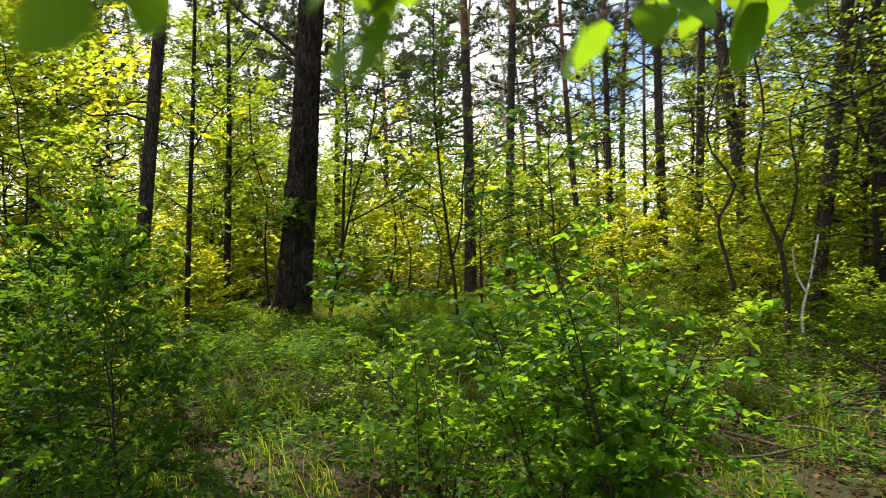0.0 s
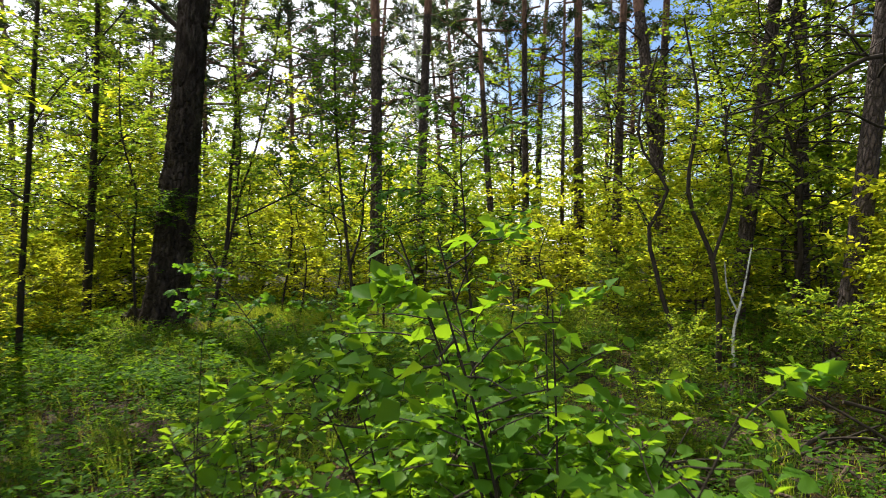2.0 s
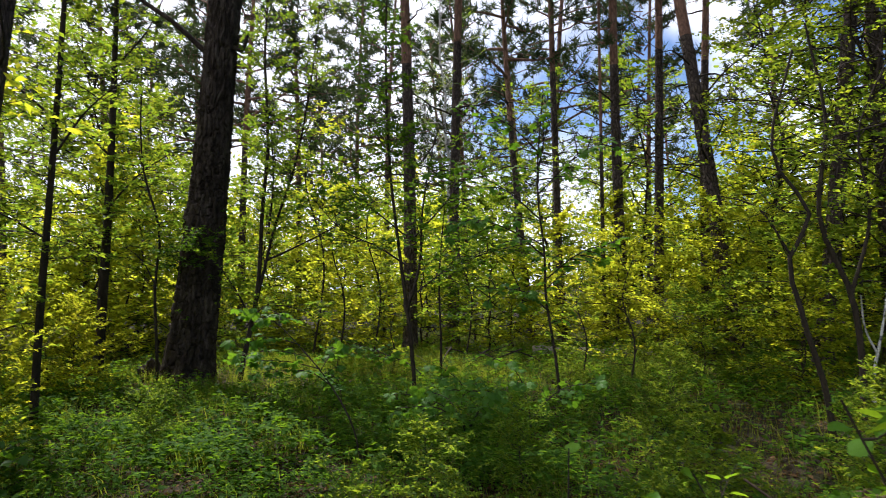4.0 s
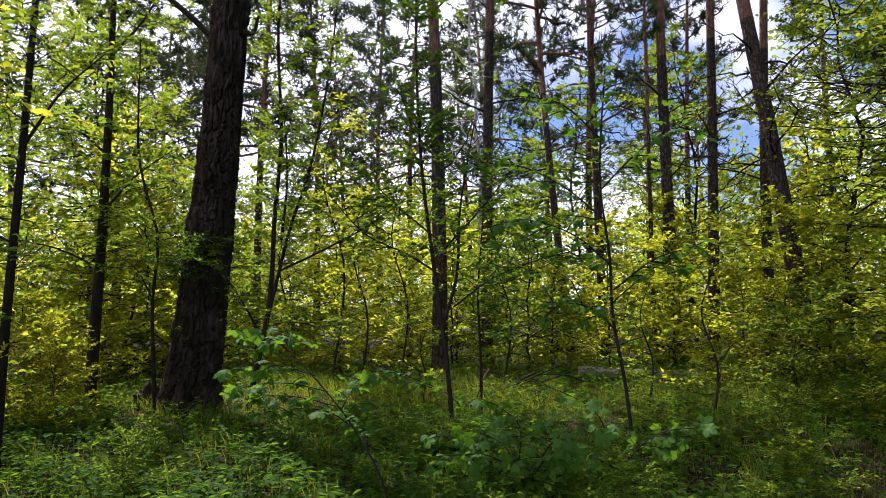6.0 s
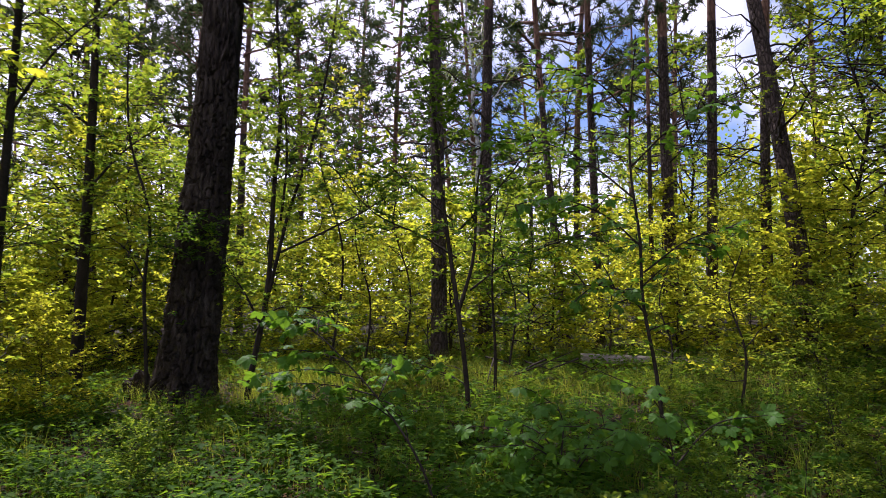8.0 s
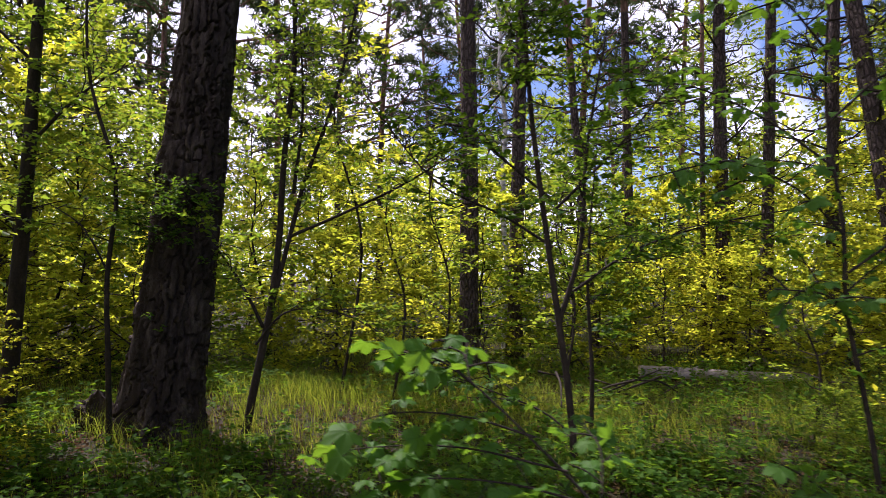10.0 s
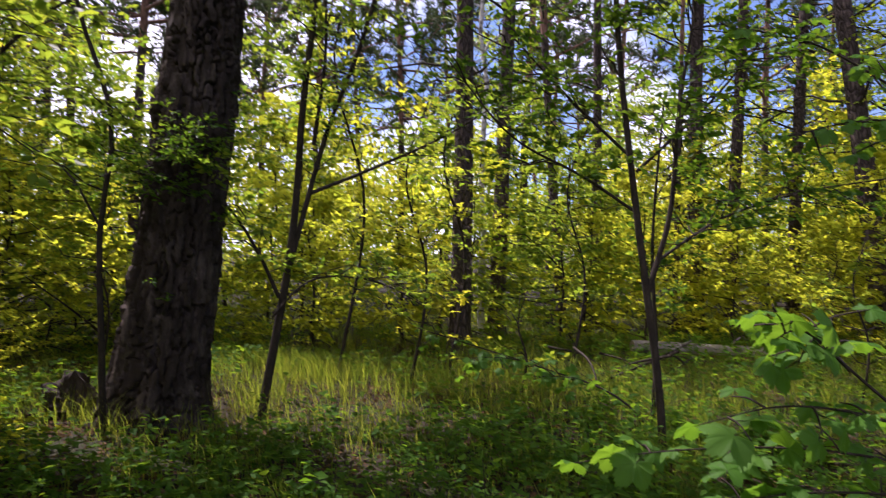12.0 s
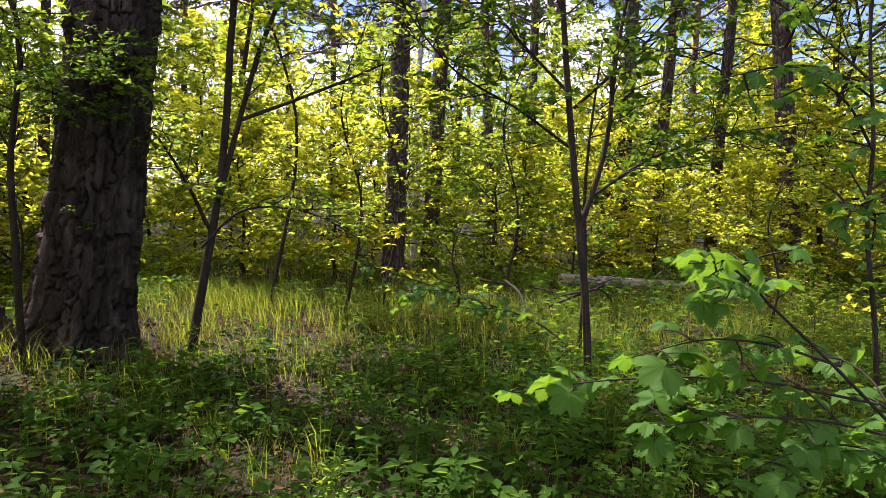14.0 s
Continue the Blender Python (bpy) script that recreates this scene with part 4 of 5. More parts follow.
def near_plant(name, at, stems, r, kinds, label, category, gap=0.06, leaf_size=1.0, side_len=0.18, sides=6, radius=0.006, hang=0.1, stalk=0.02, bark=None, bare=0, lush=0):
    """A plant whose stems carry side twigs with single leaves, each an object."""
    t = thing(name, at, label, category)
    thick, thin = Geo(), Geo()
    for num, ctrl in enumerate(stems):
        pts = curve_points(ctrl, 20)
        for q in range(lush):
            i = int(r.integers(6, 19))
            spray(thin, thick, pts[i], r.normal(0, 1, 3) * (1, 1, 0.3) + (0, 0, 0.25), r.uniform(0.18, 0.42), radius * 0.5, r, 6, 0.06, 0.72, 6)
        total = np.linalg.norm(np.diff(pts, axis=0), axis=1).sum()
        g = Geo()
        tube(g, pts, np.linspace(radius, radius * 0.35, 20) * (1.0 if num == 0 or radius < 0.0075 else 0.5), 7)
        part("stem", g.mesh("stem", bark or M_BARK_THIN), t)
        if num < bare:
            continue
        gt = Geo()
        runs = [(pts[4:], 0.5)]
        for q in range(sides):
            u = 0.25 + 0.75 * (q + r.random() * 0.7) / sides
            i = min(int(u * 19), 18)
            d = unit(pts[min(i + 1, 19)] - pts[i - 1])
            out = unit(np.cross(d, r.normal(0, 1, 3)) * (1, 1, 0.4) + d * 0.35)
            ln = side_len * r.uniform(0.5, 1.2) * (1.2 - 0.5 * u)
            tw = np.stack([pts[i], pts[i] + out * ln * 0.5 + (0, 0, 0.01), pts[i] + out * ln])
            tw = curve_points(tw, 8)
            tube(gt, tw, np.linspace(radius * 0.4, radius * 0.2, 8), 4, cap=False)
            runs.append((tw, 1.0))
        for run, keep in runs:
            ln = np.linalg.norm(np.diff(run, axis=0), axis=1).sum()
            m = max(int(ln / gap * keep), 1)
            for q in range(m + 1):
                u = (q + 0.5 * r.random()) / (m + 0.5) if m else 1.0
                k = min(int(u * (len(run) - 1)), len(run) - 2)
                p = run[k] + (run[k + 1] - run[k]) * (u * (len(run) - 1) - k)
                d = unit(run[k + 1] - run[k])
                sd = unit(np.cross(d, (0, 0, 1)) + 1e-6) * (1 if q % 2 else -1)
                ax = unit(d * 0.5 + sd * 0.8 + r.normal(0, 0.25, 3) + (0, 0, -hang))
                tip = p + ax * stalk
                tube(gt, np.stack([p, tip]), [radius * 0.18, radius * 0.14], 3, cap=False)
                place_leaf(kinds[int(r.integers(0, len(kinds)))], t, tip, ax, np.array([0, 0, 1.0]) + r.normal(0, 0.5, 3), leaf_size * r.uniform(0.65, 1.15))
        tagged(part("twigwork", gt.mesh("twigwork", bark or M_BARK_THIN), t), kind="stuff")
    if lush:
        tagged(part("twigwork", thin.mesh("twigwork", M_BARK_THIN), t), kind="stuff")
        tagged(part("inner_leaves", thick.mesh("inner_leaves", M_LEAF_BROAD, smooth=False), t), kind="stuff")
    return t


r3 = np.random.default_rng(111)
# shrub that the walk brushes past
for x, y, h, n_stem in ((3.12, 4.35, 1.56, 6), (3.1, 4.75, 1.4, 6), (2.72, 4.85, 1.3, 5), (3.05, 5.2, 1.2, 5), (2.15, 5.0, 0.9, 4), (2.6, 5.5, 1.0, 4)):
    spread = [(0.32 * math.cos(2.4 * q + x), 0.28 * math.sin(2.4 * q + x), h * (0.72 + 0.28 * math.cos(1.9 * q) ** 2)) for q in range(n_stem)]
    near_plant("linden_shrub", (x, y, gz(x, y)), [[(0.02 * q, 0, -0.03), (a * 0.35, b * 0.35, hh * 0.4), (a * 0.85, b * 0.85, hh * 0.8), (a * 1.2, b * 1.2, hh)] for q, (a, b, hh) in enumerate(spread)],
               r3, LINDEN, "waist to chest high linden shrub with fresh heart-shaped leaves" if h > 1.2 else "low linden shrub with bright heart-shaped leaves", "shrub", gap=0.05, leaf_size=0.9, sides=9, side_len=0.3, lush=6)
# overhanging bough at the start
near_plant("overhanging_bough", (4.6, 2.5, gz(4.6, 2.5)),
           [[(0.0, 0.0, -0.03), (0.1, 0.0, 0.9), (0.0, 0.0, 1.7), (-0.35, -0.1, 2.02), (-0.8, -0.2, 2.12)],
            [(-0.8, -0.2, 2.12), (-1.3, -0.4, 1.98), (-1.62, -0.5, 1.88), (-1.78, -0.58, 1.76)],
            [(-1.66, -0.52, 1.86), (-1.775, -0.61, 1.72), (-1.781, -0.63, 1.67), (-1.765, -0.63, 1.63)],
            [(-1.52, -0.46, 1.91), (-1.56, -0.49, 1.75), (-1.585, -0.53, 1.68), (-1.625, -0.56, 1.62)],
            [(-1.2, -0.36, 2.0), (-1.276, -0.41, 1.74), (-1.37, -0.448, 1.675), (-1.43, -0.485, 1.645), (-1.49, -0.51, 1.615)],
            [(-1.1, -0.33, 2.02), (-1.235, -0.43, 1.75), (-1.295, -0.47, 1.69), (-1.34, -0.50, 1.65), (-1.368, -0.51, 1.63)]],
           r3, LINDEN, "linden stem arching over the path with hanging leaves", "bough", gap=0.013, leaf_size=0.85, sides=5, side_len=0.07, radius=0.005, hang=0.6, stalk=0.012, bare=2)
# seedlings in the low growth near the path
for x, y, h in ((3.2, 8.66, 0.6), (2.35, 9.0, 0.55), (2.75, 8.9, 0.5), (1.9, 5.0, 1.15), (2.2, 4.35, 1.05), (2.25, 4.6, 0.95), (2.45, 5.25, 0.8), (2.0, 5.4, 0.9), (1.75, 5.6, 0.7), (2.3, 5.7, 0.65), (2.7, 5.6, 0.5), (1.9, 6.4, 0.4), (2.35, 7.2, 0.45), (3.1, 6.2, 0.6), (-2.0, 11.0, 0.4), (-1.55, 10.6, 0.3), (-2.55, 10.4, 0.35), (-1.0, 11.2, 0.45), (-0.4, 11.6, 0.4), (4.3, 6.8, 0.4), (3.9, 3.7, 0.45), (1.0, 8.0, 0.3), (2.9, 2.6, 0.32), (3.6, 3.0, 0.3)):
    near_plant("seedling", (x, y, gz(x, y)), [[(0, 0, -0.02), (0.03 * math.sin(9 * x), 0.02, h * 0.5), (0.06 * math.sin(5 * y), 0.03, h)]],
               r3, SLIM if (int(x * 10) % 2) else LINDEN, "small seedling with pairs of light green leaves", "seedling", gap=0.07, sides=5, side_len=0.2 * h + 0.05, radius=0.004)
# maple saplings
near_plant("maple_sapling", (0.45, 9.3, gz(0.45, 9.3)),
           [[(0, 0, -0.03), (-0.1, 0.05, 0.35), (-0.35, 0.12, 0.74), (-0.62, 0.2, 1.02), (-0.82, 0.25, 1.2), (-0.95, 0.25, 1.31)],
            [(-0.8, 0.25, 1.18), (-0.92, 0.22, 1.27), (-1.02, 0.16, 1.3), (-1.12, 0.1, 1.28)],
            [(-0.82, 0.25, 1.2), (-0.84, 0.34, 1.28), (-0.9, 0.42, 1.3)],
            [(-0.6, 0.2, 1.02), (-0.82, 0.22, 1.08), (-1.05, 0.2, 1.1), (-1.24, 0.2, 1.06)],
            [(-0.5, 0.16, 0.92), (-0.85, 0.3, 0.96), (-1.2, 0.45, 0.92), (-1.45, 0.55, 0.86)],
            [(-0.42, 0.14, 0.82), (-0.7, 0.16, 0.88), (-1.0, 0.2, 0.88), (-1.2, 0.24, 0.84)],
            [(-0.3, 0.1, 0.68), (-0.5, 0.18, 0.78), (-0.78, 0.14, 0.8), (-0.98, 0.1, 0.76)],
            [(-0.4, 0.13, 0.8), (-0.36, 0.35, 0.95), (-0.4, 0.6, 1.0)],
            [(-0.2, 0.08, 0.52), (-0.3, 0.35, 0.68), (-0.5, 0.6, 0.74)]],
           r3, MAPLE, "maple sapling with drooping pale green lobed leaves", "sapling", gap=0.07, sides=5, side_len=0.15, hang=0.2, stalk=0.045, radius=0.009, bare=1)
# a low bough in the glade
near_plant("maple_sapling", (0.62, 12.75, gz(0.62, 12.75)),
           [[(0, 0, -0.03), (-0.25, 0.12, 0.26), (-0.8, 0.5, 0.46), (-1.4, 0.85, 0.62), (-1.8, 1.1, 0.72)],
            [(-0.5, 0.3, 0.36), (-0.75, 0.1, 0.46), (-1.0, 0.0, 0.48)], [(-0.9, 0.55, 0.5), (-1.2, 0.4, 0.56), (-1.5, 0.35, 0.56)]],
           r3, MAPLE, "low leaning maple sapling with pale lobed leaves", "sapling", gap=0.1, sides=7, side_len=0.22, hang=0.2, stalk=0.045, radius=0.009)
near_plant("maple_sapling", (1.3, 10.1, gz(1.3, 10.1)),
           [[(0, 0, -0.03), (-0.1, 0.0, 0.25), (-0.4, 0.05, 0.45), (-0.8, 0.1, 0.5)],
            [(-0.05, 0, 0.2), (-0.25, 0.25, 0.42), (-0.55, 0.45, 0.48)], [(-0.05, 0, 0.2), (-0.3, -0.15, 0.4), (-0.65, -0.25, 0.42)],
            [(-0.02, 0, 0.2), (0.2, 0.25, 0.45), (0.4, 0.4, 0.5)], [(-0.1, 0, 0.25), (-0.1, 0.1, 0.6), (-0.3, 0.1, 0.75)], [(0, 0, 0.2), (0.1, -0.2, 0.4), (0.1, -0.4, 0.45)]],
           r3, MAPLE, "low maple sapling with tiers of lobed leaves", "sapling", gap=0.085, sides=7, side_len=0.26, hang=0.25, stalk=0.045, radius=0.007)
near_plant("maple_sapling", (2.23, 11.6, gz(2.23, 11.6)),
           [[(0, 0, -0.05), (-0.05, 0.05, 0.6), (-0.14, 0.1, 1.3), (-0.14, 0.1, 1.75), (-0.2, 0.15, 2.5), (-0.1, 0.2, 3.8)],
            [(-0.14, 0.1, 1.75), (-0.5, 0.0, 2.05), (-0.95, -0.05, 2.2), (-1.45, -0.1, 2.1)],
            [(-0.18, 0.12, 2.2), (-0.6, 0.3, 2.6), (-1.1, 0.4, 2.85), (-1.6, 0.4, 2.8)],
            [(-0.12, 0.1, 1.5), (0.3, 0.0, 1.8), (0.7, -0.05, 1.9)], [(-0.2, 0.15, 2.5), (0.25, 0.0, 2.9), (0.7, -0.1, 3.1)],
            [(-0.1, 0.08, 1.1), (-0.4, -0.2, 1.35), (-0.8, -0.35, 1.4)], [(-0.15, 0.2, 3.0), (-0.6, 0.1, 3.4), (-1.1, 0.1, 3.5)]],
           r3, MAPLE, "bent maple sapling with tiers of broad lobed leaves", "sapling", gap=0.1, sides=7, side_len=0.36, hang=0.2, stalk=0.05, radius=0.02, leaf_size=1.15)
near_plant("maple_sapling", (1.85, 9.6, gz(1.85, 9.6)),
           [[(0, 0, -0.03), (0.0, 0.0, 0.4), (-0.1, 0.0, 0.75), (-0.45, 0.0, 0.95)],
            [(0, 0, 0.35), (0.3, 0.1, 0.6), (0.6, 0.1, 0.65)], [(0, 0, 0.4), (-0.4, -0.1, 0.6), (-0.7, -0.1, 0.62)]],
           r3, MAPLE, "low maple sapling with flat sprays of lobed leaves", "sapling", gap=0.085, sides=6, side_len=0.25, hang=0.25, stalk=0.045, radius=0.007)

# bushes: one pool of four shapes
BUSHES = []
for seed in (66, 67, 68, 69):
    gw, gl = leafy_tree(1.9, np.random.default_rng(seed), 44, 0.95, 0.08, 0.58, n_twigs=10, per_twig=10, low=0.03, stem_r=0.014, wander=0.08, coarse=True)
    BUSHES.append((gw.mesh("stem", M_BARK_THIN), gl))
BUSH_MESH = {}
# lush picks leaf colour: 0 carries shade, 1 plain, 2 carries sun
for x, y, k, s, lush, lab in ((0.7, 4.2, 0, 0.8, 0, "dense dark green bush beside the path, colour darkened for shade"), (-0.3, 5.0, 1, 0.85, 0, "dense green bush darkened in colour for half shade"), (-1.3, 5.6, 2, 0.7, 0, "low green bush darkened in colour for half shade"), (-2.9, 6.9, 3, 0.7, 1, "green bush with many small leaves"),
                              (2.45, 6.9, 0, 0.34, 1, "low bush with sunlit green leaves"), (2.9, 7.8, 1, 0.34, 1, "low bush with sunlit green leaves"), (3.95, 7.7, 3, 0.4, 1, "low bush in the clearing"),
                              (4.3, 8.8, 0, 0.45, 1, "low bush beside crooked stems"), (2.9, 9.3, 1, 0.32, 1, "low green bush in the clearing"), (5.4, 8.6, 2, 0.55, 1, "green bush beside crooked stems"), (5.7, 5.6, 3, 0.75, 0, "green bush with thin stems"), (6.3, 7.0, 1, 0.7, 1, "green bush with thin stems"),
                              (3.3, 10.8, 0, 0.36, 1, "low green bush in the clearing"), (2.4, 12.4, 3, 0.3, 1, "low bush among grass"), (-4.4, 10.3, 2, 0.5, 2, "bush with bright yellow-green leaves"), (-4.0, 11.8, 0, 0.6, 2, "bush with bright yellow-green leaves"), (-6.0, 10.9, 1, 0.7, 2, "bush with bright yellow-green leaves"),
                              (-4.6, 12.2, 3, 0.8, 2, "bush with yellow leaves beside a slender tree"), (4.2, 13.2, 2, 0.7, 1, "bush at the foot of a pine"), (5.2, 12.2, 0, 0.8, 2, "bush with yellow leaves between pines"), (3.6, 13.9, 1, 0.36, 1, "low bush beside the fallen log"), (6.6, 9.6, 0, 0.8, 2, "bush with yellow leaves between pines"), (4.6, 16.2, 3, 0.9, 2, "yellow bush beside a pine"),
                              (1.0, 6.7, 1, 0.34, 1, "low leafy bush in dappled sun"), (1.3, 7.6, 3, 0.36, 1, "low leafy bush in dappled sun"), (1.75, 8.5, 0, 0.32, 1, "low leafy bush in dappled sun"), (-1.4, 6.5, 2, 0.5, 2, "yellow-green bush coloured as if in the sun"), (-2.3, 7.4, 3, 0.55, 2, "yellow-green bush coloured as if in the sun"), (-0.6, 6.15, 1, 0.36, 1, "low leafy bush in dappled sun"), (-2.2, 8.3, 0, 0.4, 1, "low leafy bush in dappled sun"),
                              (-3.05, 8.75, 1, 0.8, 2, "yellow-green bush coloured as if in the sun"), (-2.75, 6.5, 3, 0.8, 2, "yellow-green bush coloured as if in the sun"), (-1.6, 9.6, 0, 0.3, 1, "low leafy bush in dappled sun"), (-5.3, 14.6, 1, 0.6, 2, "bush with leaves yellowed as if sunlit behind the old pine"), (-6.3, 13.2, 2, 0.65, 2, "bush with leaves yellowed as if sunlit"), (-4.6, 16.2, 3, 0.7, 2, "bush with leaves yellowed as if sunlit behind the old pine"), (-3.2, 17.0, 0, 0.6, 2, "bush with leaves yellowed as if sunlit")):
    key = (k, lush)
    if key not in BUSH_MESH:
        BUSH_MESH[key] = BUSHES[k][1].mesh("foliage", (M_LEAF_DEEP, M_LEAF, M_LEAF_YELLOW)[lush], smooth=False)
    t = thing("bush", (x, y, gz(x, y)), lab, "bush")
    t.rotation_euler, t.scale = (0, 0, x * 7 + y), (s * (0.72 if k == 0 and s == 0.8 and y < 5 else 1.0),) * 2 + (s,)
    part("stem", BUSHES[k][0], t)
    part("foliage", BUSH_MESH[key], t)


# ---- low growth, grass and litter ----
def scatter(n, r, x0, x1, y0, y1, keep=None):
    x, y = r.uniform(x0, x1, n), r.uniform(y0, y1, n)
    if keep is not None:
        ok = r.random(n) < keep(x, y)
        x, y = x[ok], y[ok]
    return x, y


def patches(x, y, f, s):
    return 0.5 + 0.5 * np.sin(f * x + s + 1.7 * np.sin(f * 0.6 * y)) * np.cos(f * 0.9 * y - s + 1.3 * np.sin(f * 0.5 * x))


def litter():
    r = np.random.default_rng(121)
    g = Geo()
    x, y = scatter(150000, r, -7, 8, -2.5, 18, lambda x, y: (0.35 + 0.65 * patches(x, y, 1.1, 2)) * np.where(y < 16.5, 1.0, 0.5))
    p = np.stack([x, y, hill(x, y) + r.uniform(0.005, 0.035, len(x))], -1)
    a = r.random(len(x)) * 6.28
    ax = np.stack([np.cos(a), np.sin(a), r.normal(0, 0.25, len(x))], -1)
    leaves(g, p, ax, np.array([0, 0, 1.0]) + r.normal(0, 0.35, p.shape), r.uniform(0.03, 0.075, len(x)), r.uniform(0.02, 0.045, len(x)), fold=0.2)
    tagged(new("leaf_litter", g.mesh("leaf_litter", M_LITTER, smooth=False)), "dry brown fallen leaves covering the soil", "leaf litter", kind="stuff")


def grass():
    r = np.random.default_rng(122)
    g = Geo()

    def want(x, y):
        glade = np.exp(-(((y - 14.8) / 1.7) ** 2)) * np.exp(-((x / 6.0) ** 2))
        return np.clip(0.12 + 1.0 * glade + 0.2 * (y > 16), 0, 1) * np.clip(1.5 * patches(x, y, 2.3, 5) * (0.3 + patches(x, y, 7.0, 2)), 0.04, 1) * np.where((x > 1.7) & (x < 4.4) & (y > 15.6) & (y < 16.9), 0.08, 1.0)
    x, y = scatter(560000, r, -10, 10, -2, 24, want)
    h = r.uniform(0.1, 0.36, len(x)) * (0.7 + 0.5 * patches(x, y, 1.4, 1))
    # tussocks: round the foot of the old pine, in the glade and along the walk
    foot = r.uniform(-2.9, -0.1, 7)
    cx = np.concatenate([-3.25 + 0.52 * np.cos(foot), r.uniform(-3.2, 4.2, 110), r.normal(0.3, 0.3, 10), r.uniform(-1.5, 5.0, 60)])
    cy = np.concatenate([13.4 + 0.52 * np.sin(foot), r.uniform(9.0, 16.2, 110), r.normal(17.0, 0.25, 10), r.uniform(4.5, 9.0, 60)])
    for q in range(len(cx)):
        m = int(r.integers(8, 18)) if q < 7 else int(r.integers(25, 80))
        spread = r.uniform(0.03, 0.10)
        x, y = np.r_[x, r.normal(cx[q], spread, m)], np.r_[y, r.normal(cy[q], spread, m)]
        h = np.r_[h, r.uniform(0.12, r.uniform(0.26, 0.46), m)]
    a = r.random(len(x)) * 6.28
    bend = r.uniform(0.15, 1.1, len(x))
    base = np.stack([x, y, hill(x, y) - 0.01], -1)
    d = np.stack([np.cos(a), np.sin(a), 0 * a], -1)
    s = np.stack([-np.sin(a + 0.5), np.cos(a + 0.5), 0 * a], -1) * r.uniform(0.0012, 0.0034, len(x))[:, None]
    midp = base + d * (bend * h * 0.3)[:, None] + np.stack([0 * h, 0 * h, h * 0.6], -1)
    tip = base + d * (bend * h)[:, None] + np.stack([0 * h, 0 * h, h], -1)
    v = np.stack([base - s, base + s, midp - s * 0.8, midp + s * 0.8, tip], 1)
    f = np.array([[0, 1, 3], [0, 3, 2], [2, 3, 4]])
    g.add(v.reshape(-1, 3), (f[None] + 5 * np.arange(len(x))[:, None, None]).reshape(-1, 3))
    tagged(new("grass", g.mesh("grass", M_GRASS)), "thin green woodland grass", "grass", kind="stuff")


def herbs():
    r = np.random.default_rng(123)
    g = Geo()

    def want(x, y):
        lawn = np.exp(-(((y - 14.3) / 1.5) ** 2)) * np.exp(-((x / 4.0) ** 2))
        return np.clip(1.05 - 0.5 * lawn, 0, 1) * np.clip(2.2 * patches(x, y, 1.3, 9) * (0.4 + patches(x, y, 3.7, 4)) - 0.35, np.where((y > 8.7) & (y < 12.8), 0.2, 0.05), 1) * np.where(y < 8.5, 0.5, 0.85) * (np.hypot(x - 3.5, y - 6.9) > 1.0)
    x, y = scatter(34000, r, -8, 8.5, -2.5, 18.5, want)
    ok = np.hypot(x + 3.25, y - 13.2) > 0.8
    x, y = x[ok], y[ok]
    h = r.uniform(0.06, 0.34, len(x)) * (0.6 + 0.6 * patches(x, y, 0.9, 3))
    top = np.stack([x, y, hill(x, y) + h], -1)
    root = top - np.stack([r.normal(0, 0.02, len(x)), r.normal(0, 0.02, len(x)), h + 0.01], -1)
    s = np.array([0.0016, 0.0008, 0])
    g.add(np.stack([root - s, root + s, top], 1).reshape(-1, 3), np.arange(3 * len(x)).reshape(-1, 3))
    for ring in range(7):
        a = r.random(len(x)) * 6.28
        low = r.uniform(0, 0.5, len(x))[:, None] * (ring > 2)
        p = top * (1 - low) + root * low
        ax = np.stack([np.cos(a), np.sin(a), r.normal(-0.05, 0.25, len(x))], -1)
        ln = r.uniform(0.035, 0.09, len(x))
        leaves(g, p + unit(ax) * 0.012, ax, np.array([0, 0, 1.0]) + r.normal(0, 0.25, p.shape), ln, ln * r.uniform(0.4, 0.7, len(x)), fold=0.2)
    # broad-leaved herbs in whorls
    x, y = scatter(4200, r, -5.5, 3.4, 8.6, 13.6, lambda x, y: np.clip(1.5 * patches(x, y, 2.6, 2) * (0.3 + patches(x, y, 6.1, 3)) - 0.25, 0.05, 0.8) * np.clip((13.6 - y) / 1.5, 0, 1) * np.clip((x + 5.5) / 1.5, 0, 1) * (np.hypot(x + 3.25, y - 13.3) > 0.75))
    h = r.uniform(0.05, 0.26, len(x)) * np.clip(np.hypot(x + 3.25, y - 13.3) / 2.5, 0.45, 1)
    top = np.stack([x, y, hill(x, y) + h], -1)
    root = top - np.stack([r.normal(0, 0.03, len(x)), r.normal(0, 0.03, len(x)), h + 0.01], -1)
    g.add(np.stack([root - s, root + s, top], 1).reshape(-1, 3), np.arange(3 * len(x)).reshape(-1, 3))
    turn = r.random(len(x)) * 6.28
    for ring in range(8):
        a = turn + ring * 1.57 + r.normal(0, 0.2, len(x))
        low = (0.22 * (ring // 4) + 0.03 * r.random(len(x)))[:, None]
        p = top * (1 - low) + root * low
        ax = np.stack([np.cos(a), np.sin(a), r.normal(-0.12, 0.15, len(x))], -1)
        ln = r.uniform(0.05, 0.10, len(x))
        leaves(g, p + unit(ax) * 0.015, ax, np.array([0, 0, 1.0]) + r.normal(0, 0.18, p.shape), ln, ln * r.uniform(0.45, 0.7, len(x)), fold=0.25)
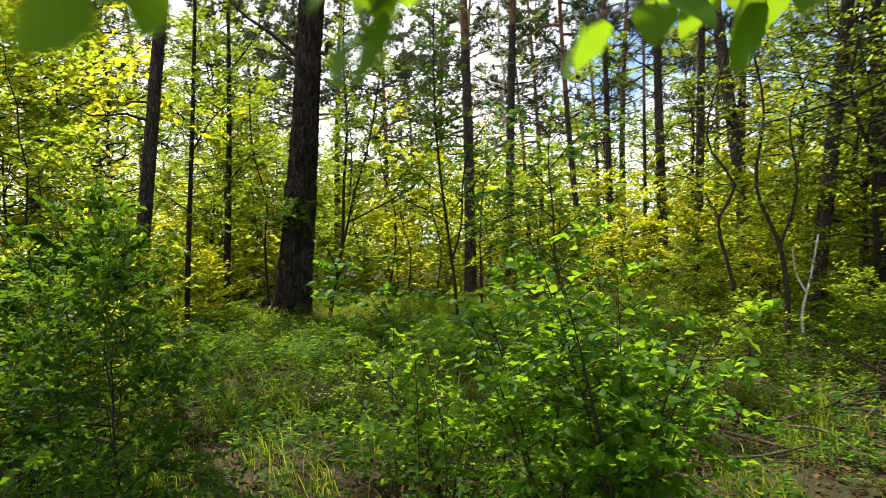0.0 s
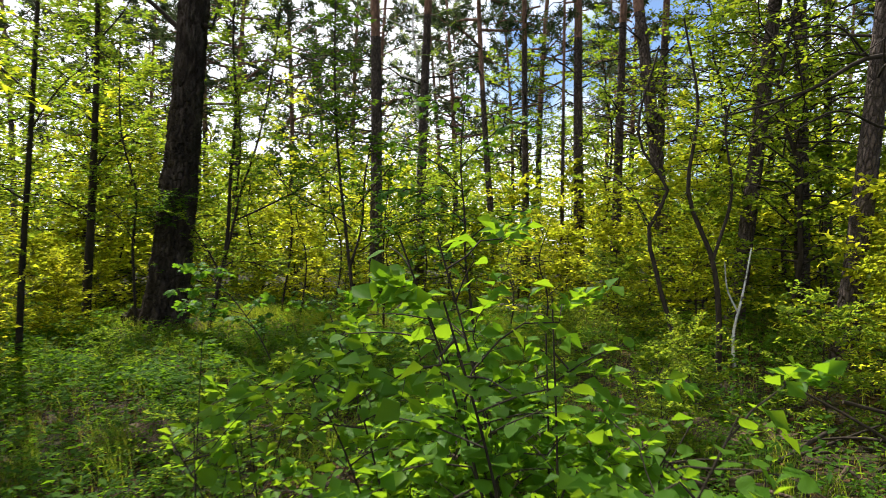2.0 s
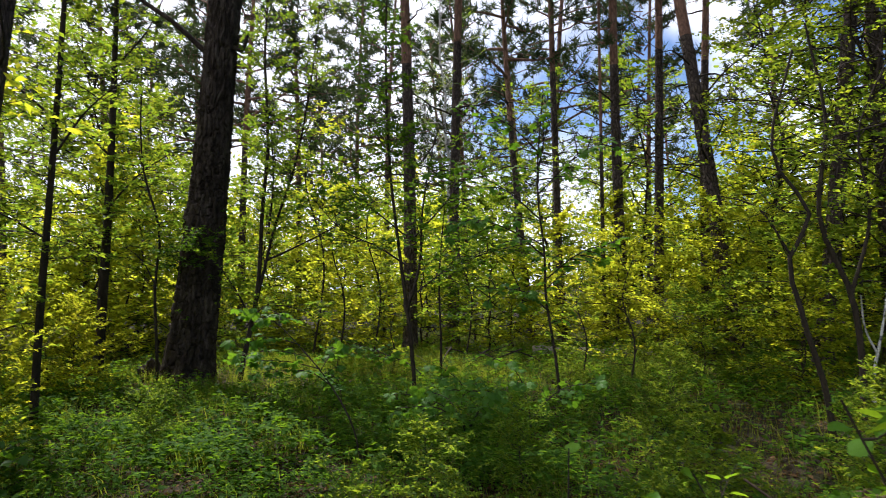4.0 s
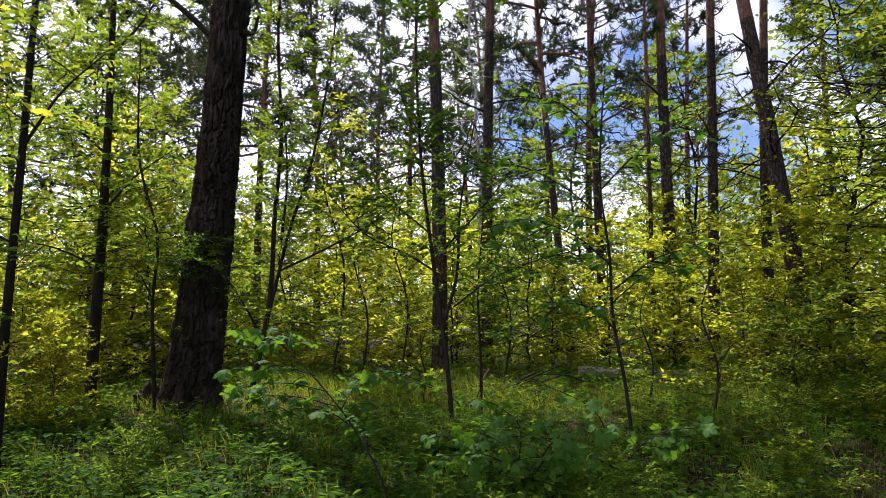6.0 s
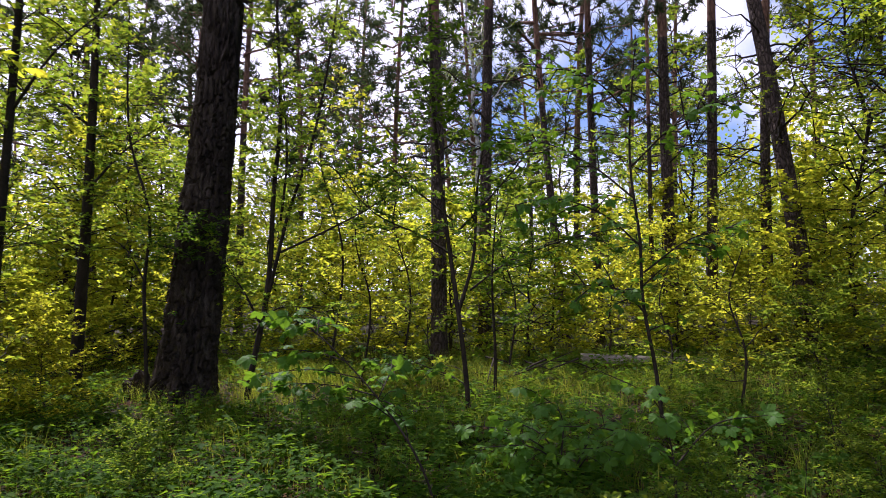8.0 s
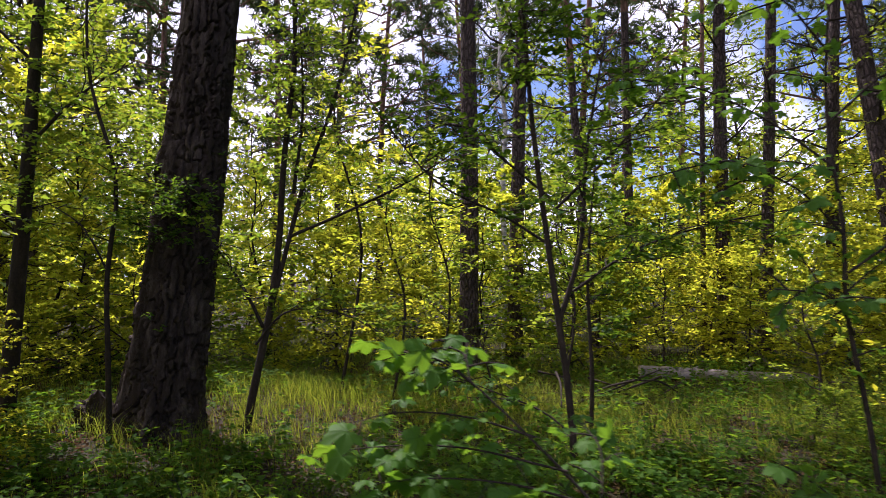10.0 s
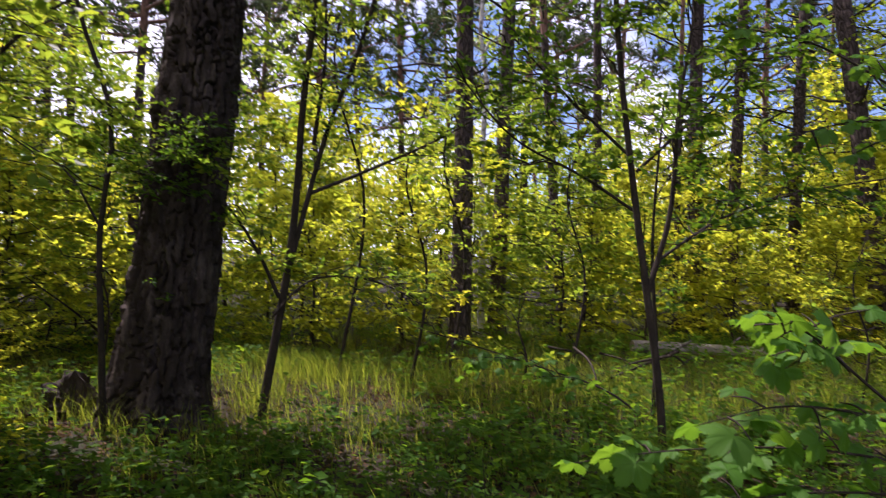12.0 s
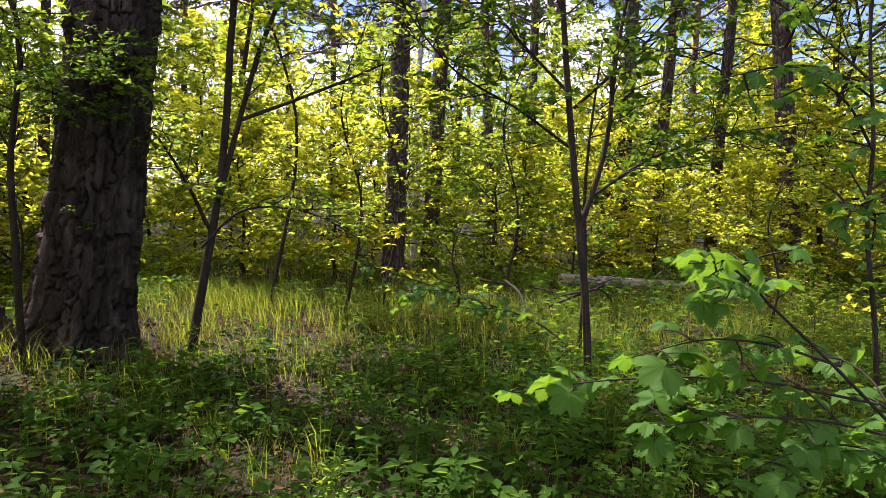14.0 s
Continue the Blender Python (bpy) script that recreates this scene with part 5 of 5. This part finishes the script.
    # a closer carpet of small leaves before the old pine and along the walk
    x, y = scatter(26000, r, -5.5, 3.5, 8.4, 13.0, lambda x, y: np.clip(2.4 * patches(x, y, 2.1, 6) * (0.35 + patches(x, y, 5.3, 1)) - 0.55, np.where(x < -3.2, 0.35, 0.08), 1) * (np.hypot(x + 3.25, y - 13.3) > 0.72))
    x2, y2 = scatter(30000, r, -3.0, 7.0, 1.8, 8.6, lambda x, y: np.clip(2.4 * patches(x, y, 1.9, 3) * (0.4 + patches(x, y, 4.7, 8)) - 0.4, 0.08, 1))
    x, y = np.concatenate([x, x2]), np.concatenate([y, y2])
    h = r.uniform(0.02, 0.2, len(x))
    top = np.stack([x, y, hill(x, y) + h], -1)
    for ring in range(4):
        a = r.random(len(x)) * 6.28
        ax = np.stack([np.cos(a), np.sin(a), r.normal(-0.05, 0.3, len(x))], -1)
        ln = r.uniform(0.02, 0.05, len(x))
        leaves(g, top + unit(ax) * 0.01 - np.array([0, 0, 1.0]) * (h * r.uniform(0, 0.4, len(x)))[:, None], ax, np.array([0, 0, 1.0]) + r.normal(0, 0.3, top.shape), ln, ln * r.uniform(0.4, 0.7, len(x)), fold=0.2)
    tagged(new("low_herbs", g.mesh("low_herbs", M_HERB, smooth=False)), "low green herbs covering the forest floor", "undergrowth", kind="stuff")


def twigs():
    r = np.random.default_rng(124)
    g = Geo()
    for _ in range(420):
        x, y = r.uniform(-5, 7), r.uniform(1, 16)
        a, ln = r.random() * 6.28, r.uniform(0.12, 0.6)
        z = gz(x, y) + 0.02
        d = np.array([math.cos(a), math.sin(a), r.normal(0, 0.1)]) * ln
        tube(g, np.array([x, y, z]) + np.array([(0, 0, 0), d * 0.5 + (r.normal(0, 0.02), r.normal(0, 0.02), 0.015), d]), [0.005, 0.004, 0.002], 4, cap=False)
    tagged(new("fallen_twigs", g.mesh("fallen_twigs", M_TWIG)), "thin dry twigs strewn over leaf litter", "twigs", kind="stuff")


litter()
grass()
herbs()
twigs()


# ---- far woods: low leaf masses between the distant trunks ----
def far_woods():
    r = np.random.default_rng(131)
    g, bright = Geo(), Geo()
    C = []
    for _ in range(340):
        a, d = r.uniform(-1.25, 1.25), r.uniform(32, 72)
        x, y = d * math.sin(a), d * math.cos(a)
        if y < 29 and abs(x) < 28:
            continue
        C.append((x, y, float(hill(x, y)), r.uniform(1.5, 3.2), r.uniform(4, 11)))
    for x, y, z, w, h in C:
        n = 460
        q = unit(r.normal(0, 1, (n, 3))) * r.uniform(0.35, 1, (n, 1)) ** 0.5
        lump = 1 + 0.3 * np.sin(5 * q[:, :1] + x) * np.cos(4 * q[:, 1:2] + y)
        p = np.array([x, y, z + h * 0.5]) + q * lump * np.array([w, w, h * 0.55])
        ln = r.uniform(0.16, 0.34, n)
        # about half the masses take the yellow leaf, sunlight put into their colour
        leaves(bright if math.sin(x * 3.1 + y) > 0 else g, p, r.normal(0, 1, (n, 3)), np.array([0, 0, 0.7]) + r.normal(0, 0.5, (n, 3)), ln, ln * 0.7)
    tagged(new("far_woods", g.mesh("far_woods", M_LEAF, smooth=False)), "far green undergrowth between the trunks", "woods", kind="stuff")
    tagged(new("far_woods", bright.mesh("far_woods", M_LEAF_YELLOW, smooth=False)), "far undergrowth coloured yellow as if sunlit between the trunks", "woods", kind="stuff")


far_woods()
